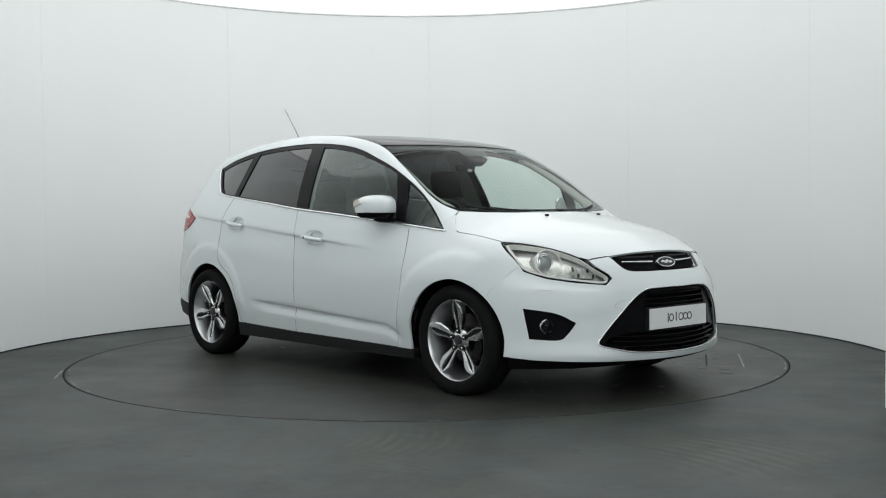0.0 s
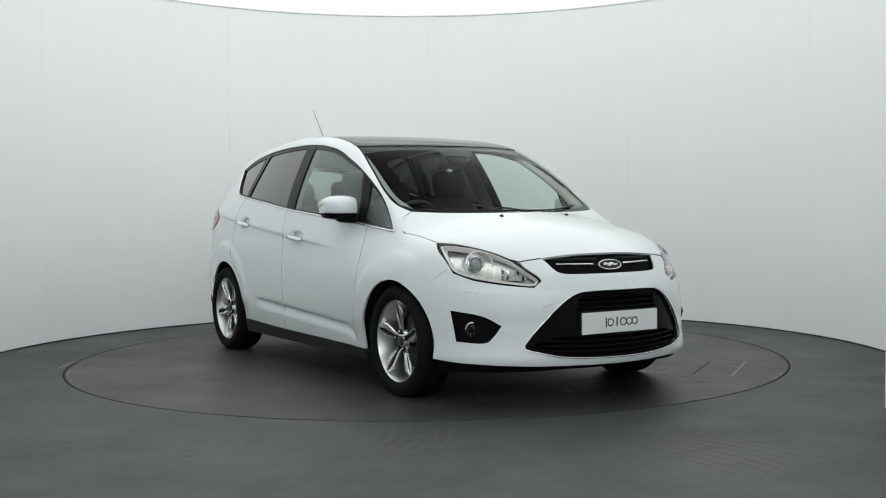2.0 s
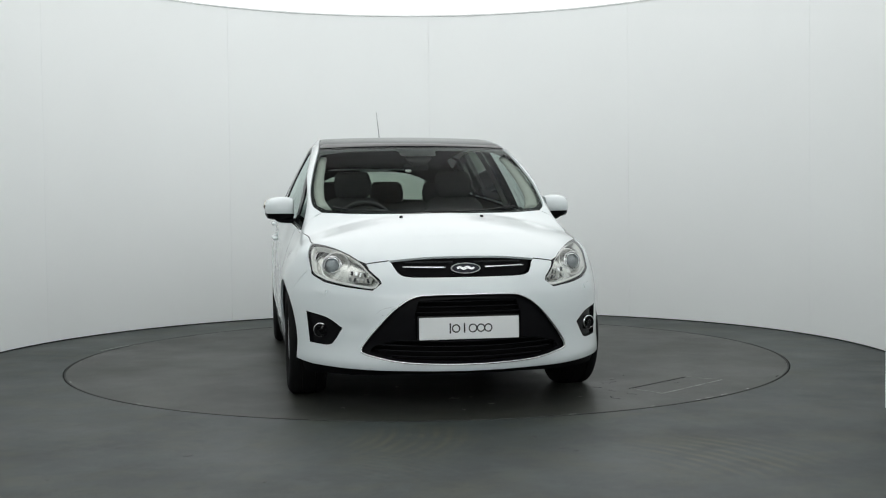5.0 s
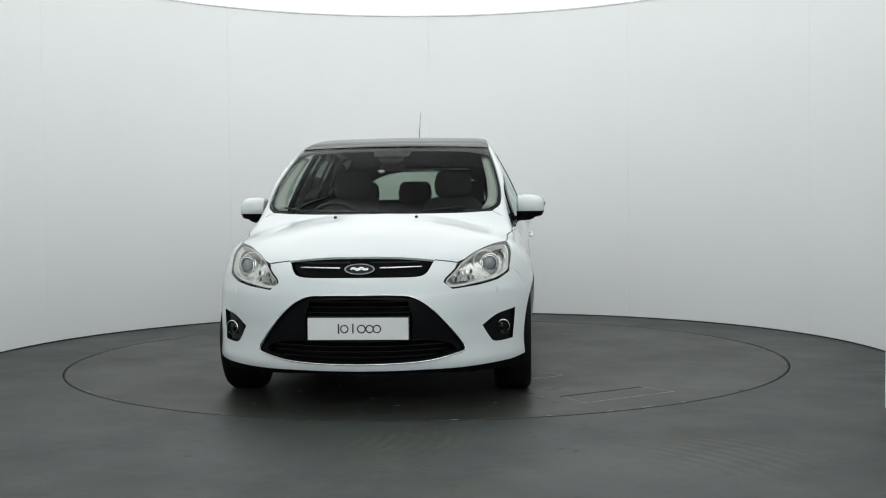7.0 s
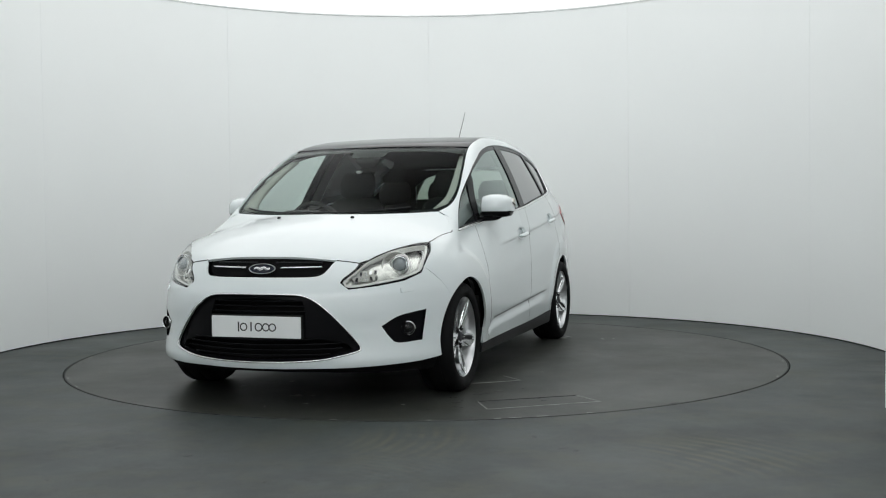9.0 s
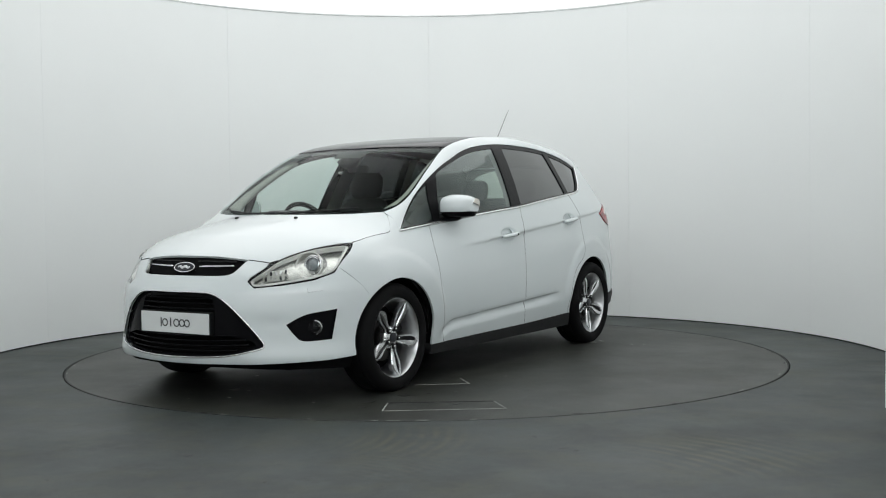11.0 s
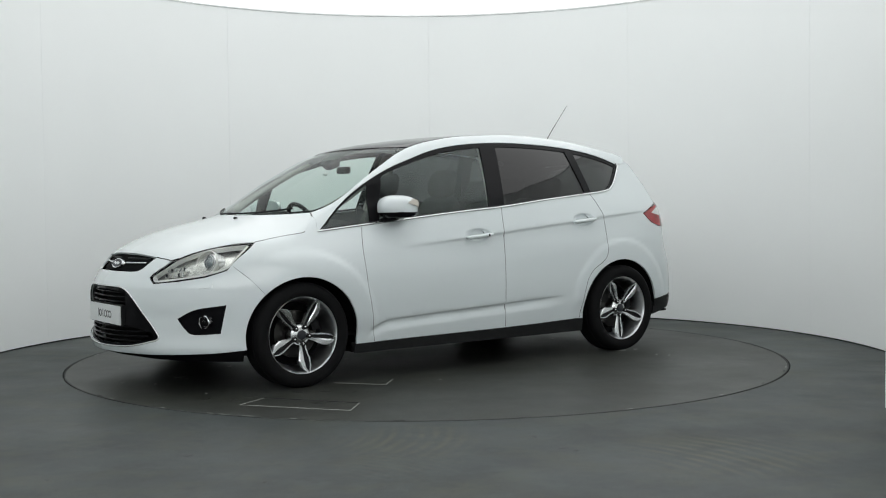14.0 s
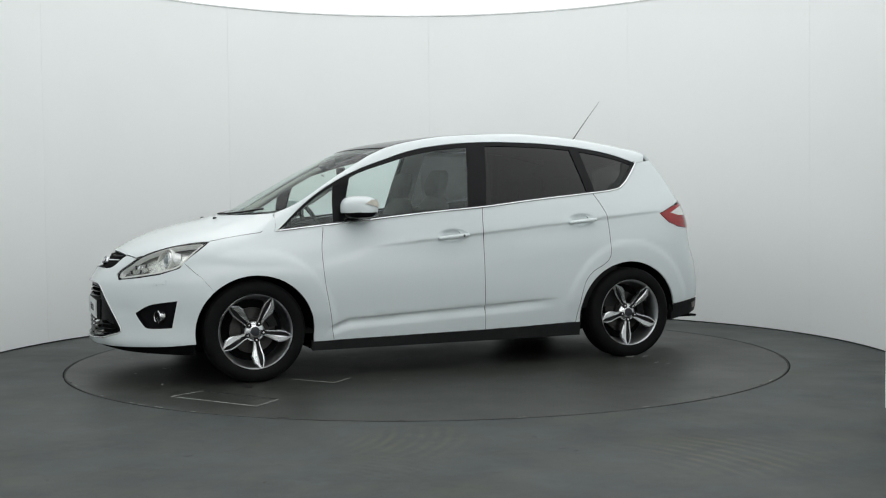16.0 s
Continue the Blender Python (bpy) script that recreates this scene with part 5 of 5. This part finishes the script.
    # raised dark disc whose colour gives the shade of a nut recess
    nut = lathe([(0.0, 0.071), (0.010, 0.071), (0.0135, 0.0725), (0.0155, 0.071), (0.0160, 0.045)], 16)
    tip = lathe([(0.0, 0.0765), (0.004, 0.076), (0.0068, 0.073), (0.007, 0.068)], 12)
    tip.materials.append(ALLOY)
    nut.materials.append(ALLOY_DARK)
    for k in range(5):
        turn = Matrix.Rotation(radians(72 * k), 4, "Y")
        for me, lb in (wide, slim, pocket):
            part(me.name.split(".")[0], me, ALLOY, w, lb, at=turn)
        part("nut_shade_disc", nut, ALLOY_DARK, w, "dark disc for the shaded wheel nut recess", at=turn @ pose(0, 0, 0.053))
        part("nut_tip", tip, ALLOY, w, "bright wheel nut", at=turn @ pose(0, 0, 0.053))
    return w


def wheels(car):
    first = make_wheel()
    first.parent = car
    y = 0.782
    spots = ((AXLE, y, HUB_Z, 0, 45), (-AXLE, y, HUB_Z, 0, 31), (AXLE, -y, HUB_Z, 180, 2), (-AXLE, -y, HUB_Z, 180, 29))
    for i, (x, yy, z, rz, spin) in enumerate(spots):
        m = pose(x, yy, z, 0, 0, rz) @ pose(0, 0, 0, 0, spin, 0)
        if i == 0:
            first.matrix_basis = m
        else:
            copy_thing(first, m)


def cabin(car):
    """Seats, dashboard, steering wheel and fittings seen through the glass."""
    def seat(name, x, y, w, rear=False):
        s = new(name)
        s.parent = car
        s["label"] = "dark cloth rear bench seat" if rear else "dark cloth front seat"
        s.location = (x, y, 0.0)
        part("seat_cushion", cushion(0.26, w, 0.09, 4, pose(0.22, 0, 0.50, 0, -6, 0)), CLOTH, s)
        back = rings([(0.0, 0, 0.0, 0.085, w * 0.96, 4), (-0.005, 0, 0.06, 0.095, w, 4), (0.0, 0, 0.25, 0.085, w, 4), (0.0, 0, 0.42, 0.070, w * 0.94, 3.5), (0.0, 0, 0.54, 0.055, w * 0.84, 3), (0.0, 0, 0.585, 0.035, w * 0.68, 2.6), (0.0, 0, 0.60, 0.012, w * 0.5, 2.2)], 32, pose(-0.02, 0, 0.56, 0, -17 if not rear else -20, 0))
        part("seat_back", back, CLOTH, s)
        heads = (0,) if not rear else (-0.42, 0.0, 0.42)
        for hy in heads:
            low = 0.05 if rear else 0.0
            top = Matrix.Translation((-0.20 - (0.02 if rear else 0), hy, 1.225 - low)) @ Matrix.Rotation(radians(-12), 4, "Y")
            part("headrest", rings([(0.0, 0, -0.095, 0.030, 0.095, 3), (0.005, 0, -0.07, 0.045, 0.125, 3.2), (0.008, 0, 0.0, 0.052, 0.135, 3.2), (0.0, 0, 0.065, 0.046, 0.122, 3), (-0.004, 0, 0.092, 0.028, 0.10, 2.8)], 28, top), CLOTH, s, "dark padded headrest")
            for dy in (-0.045, 0.045):
                part("headrest_post", tube([(-0.185, hy + dy, 1.06 - low), (-0.20, hy + dy, 1.15 - low)], 0.007, 8), CHROME, s, "steel headrest post")
    seat("front_seat", 0.12, 0.36, 0.245)
    seat("front_seat", 0.12, -0.36, 0.245)
    seat("rear_seat", -0.78, 0.0, 0.62, True)
    # dashboard
    dash = rings([(1.02, 0, -0.70, 0.16, 0.10, 2.6), (1.02, 0, -0.66, 0.22, 0.13, 2.6), (1.04, 0, -0.36, 0.26, 0.150, 2.6), (1.06, 0, 0.0, 0.27, 0.145, 2.6), (1.04, 0, 0.36, 0.26, 0.140, 2.6), (1.02, 0, 0.66, 0.22, 0.13, 2.6), (1.02, 0, 0.70, 0.16, 0.10, 2.6)], 32, Matrix.Translation((0, 0, 0.86)) @ Matrix.Rotation(radians(-90), 4, "X"))
    d = part("dashboard", dash, DASH, car, "dark moulded dashboard")
    part("instrument_hood", rings([(0, 0, -0.02, 0.10, 0.17, 2.4), (0, 0, 0.05, 0.09, 0.155, 2.4), (0.0, 0, 0.075, 0.05, 0.11, 2.2)], 28, pose(0.86, -0.36, 0.975, 0, 0, 0)), DASH, d, "dark instrument hood")
    # steering wheel on the right-hand seat's side
    aim = pose(0.62, -0.36, 0.93, 0, 0, 0) @ Matrix.Rotation(radians(-62), 4, "Y")
    ring = tube([(0.185 * math.cos(2 * math.pi * k / 40), 0.185 * math.sin(2 * math.pi * k / 40), 0) for k in range(40)], 0.016, 10, closed=True)
    ring.transform(aim)
    sw = part("steering_wheel", ring, DASH, car, "dark leather steering wheel")
    part("steering_boss", cushion(0.075, 0.075, 0.03, 2.6, aim @ pose(0, 0, 0.0)), DASH, sw, "dark steering boss")
    for w in (0, 180, 270):
        a = radians(w - 90)
        me = tube([(0.05 * math.cos(a), 0.05 * math.sin(a), 0), (0.175 * math.cos(a), 0.175 * math.sin(a), 0)], 0.014, 8, flat=1.6)
        me.transform(aim)
        part("steering_spoke", me, ALLOY_DARK, sw, "grey steering spoke")
    # mirror and sensor pod behind the screen
    q = lift([(0.60, 0.0)], "top", 0.06)[0]
    pod = part("sensor_pod", rings([(0, 0, -0.012, 0.04, 0.055, 2.6), (0, 0, 0.02, 0.055, 0.078, 2.6), (0.0, 0, 0.035, 0.055, 0.084, 2.6)], 28, Matrix.Translation(q) @ Matrix.Rotation(radians(24), 4, "Y")), DASH, car, "black sensor pod behind the windscreen")
    part("rear_view_mirror", cushion(0.016, 0.085, 0.024, 3, Matrix.Translation((q[0] - 0.09, 0.0, q[2] - 0.028))), DASH, pod, "dark rear-view mirror")
    part("mirror_lens", rings([(0, 0, -0.004, 0.012, 0.022, 2), (0, 0, 0.012, 0.006, 0.012, 2)], 20, Matrix.Translation((q[0] + 0.02, -0.065, q[2] - 0.055)) @ Matrix.Rotation(radians(90), 4, "Y")), LAMP_WHITE, pod, "pale round sensor")
    # pale pillar trims
    for s in (1, -1):
        path = lift(np.array([(1.06, 0.640), (0.92, 0.672), (0.75, 0.660), (0.58, 0.632), (0.44, 0.605)]) * (1, s), "top", 0.05)
        part("pillar_trim", tube(spline(path, 4), np.interp(np.linspace(0, 1, 17), (0, 1), (0.046, 0.028)), 10, flat=0.6), LINER, car, "pale grey pillar trim")
        belt_p = loop([(-0.13, belt(-0.13) - 0.02), (-0.20, wtop(-0.20)), (-0.36, wtop(-0.36)), (-0.30, belt(-0.30) - 0.02)])
        part("pillar_trim", panel(belt_p, "side", depth=0.06, rim=0, step=0.05, mirror=s < 0), LINER, car, "pale grey pillar trim")
        qt = loop([(-1.05, belt(-1.05)), (-0.98, wtop(-0.98)), (-1.07, wtop(-1.07)), (-1.13, belt(-1.13))])
        part("pillar_trim", panel(qt, "side", depth=0.06, rim=0, step=0.05, mirror=s < 0), DASH, car, "dark pillar trim")
        ct = loop([(-1.29, 1.15), (-1.36, 1.20), (-1.45, 1.28), (-1.53, 1.36), (-1.62, 1.385), (-1.70, 1.385), (-1.78, 1.15), (-1.80, 0.95), (-1.30, 0.95)])
        part("pillar_trim", panel(ct, "side", depth=0.05, rim=0, step=0.05, mirror=s < 0), DASH, car, "dark rear pillar trim")
        dt = loop(line(belt, 0.85, -1.25, 24), [(-1.25, 0.35), (0.85, 0.35)])
        part("door_trim", panel(dt, "side", depth=0.075, rim=0, step=0.08, mirror=s < 0), DASH, car, "dark door lining")
    part("cabin_floor", box(-1.75, 1.05, -0.74, 0.74, 0.27, 0.30), DASH, car, "dark carpeted floor")
    part("load_cover", box(-1.72, -0.98, -0.60, 0.60, 1.02, 1.035, 0.004), DASH, car, "dark load space cover")
    part("bulkhead", box(1.30, 1.33, -0.62, 0.62, 0.3, 0.93), INNER, car, "dark bulkhead")


def aerial(car):
    a = part("aerial", tube([(-1.335, 0, 1.548), (-1.36, 0, 1.575)], (0.016, 0.009), 12), BLACK, car, "black rod aerial")
    part("aerial_rod", tube([(-1.355, 0, 1.570), (-1.43, 0, 1.67), (-1.588, 0, 1.868)], (0.0040, 0.0026, 0.0016), 8), BLACK, a, "thin black rod")


def make_car():
    car = new("car")
    tagged(car, "white five-door family car with black glass roof on turntable", "car")
    doors_f, doors_r = body(car)
    nose_parts(car)
    handles(doors_f, doors_r)
    mirrors(doors_f)
    wheels(car)
    cabin(car)
    aerial(car)
    return car


studio()
floor_marks()
the_table = turntable()
the_car = make_car()


def motions():
    rows_t, rows_c = [], []
    for t, a in TURN:
        turn = pose(0, 0, 0, 0, 0, a)
        rows_t.append((t, turn))
        rows_c.append((t, turn @ pose(*CAR_OFFSET, 0)))
    walk(the_table, rows_t)
    walk(the_car, rows_c)


motions()
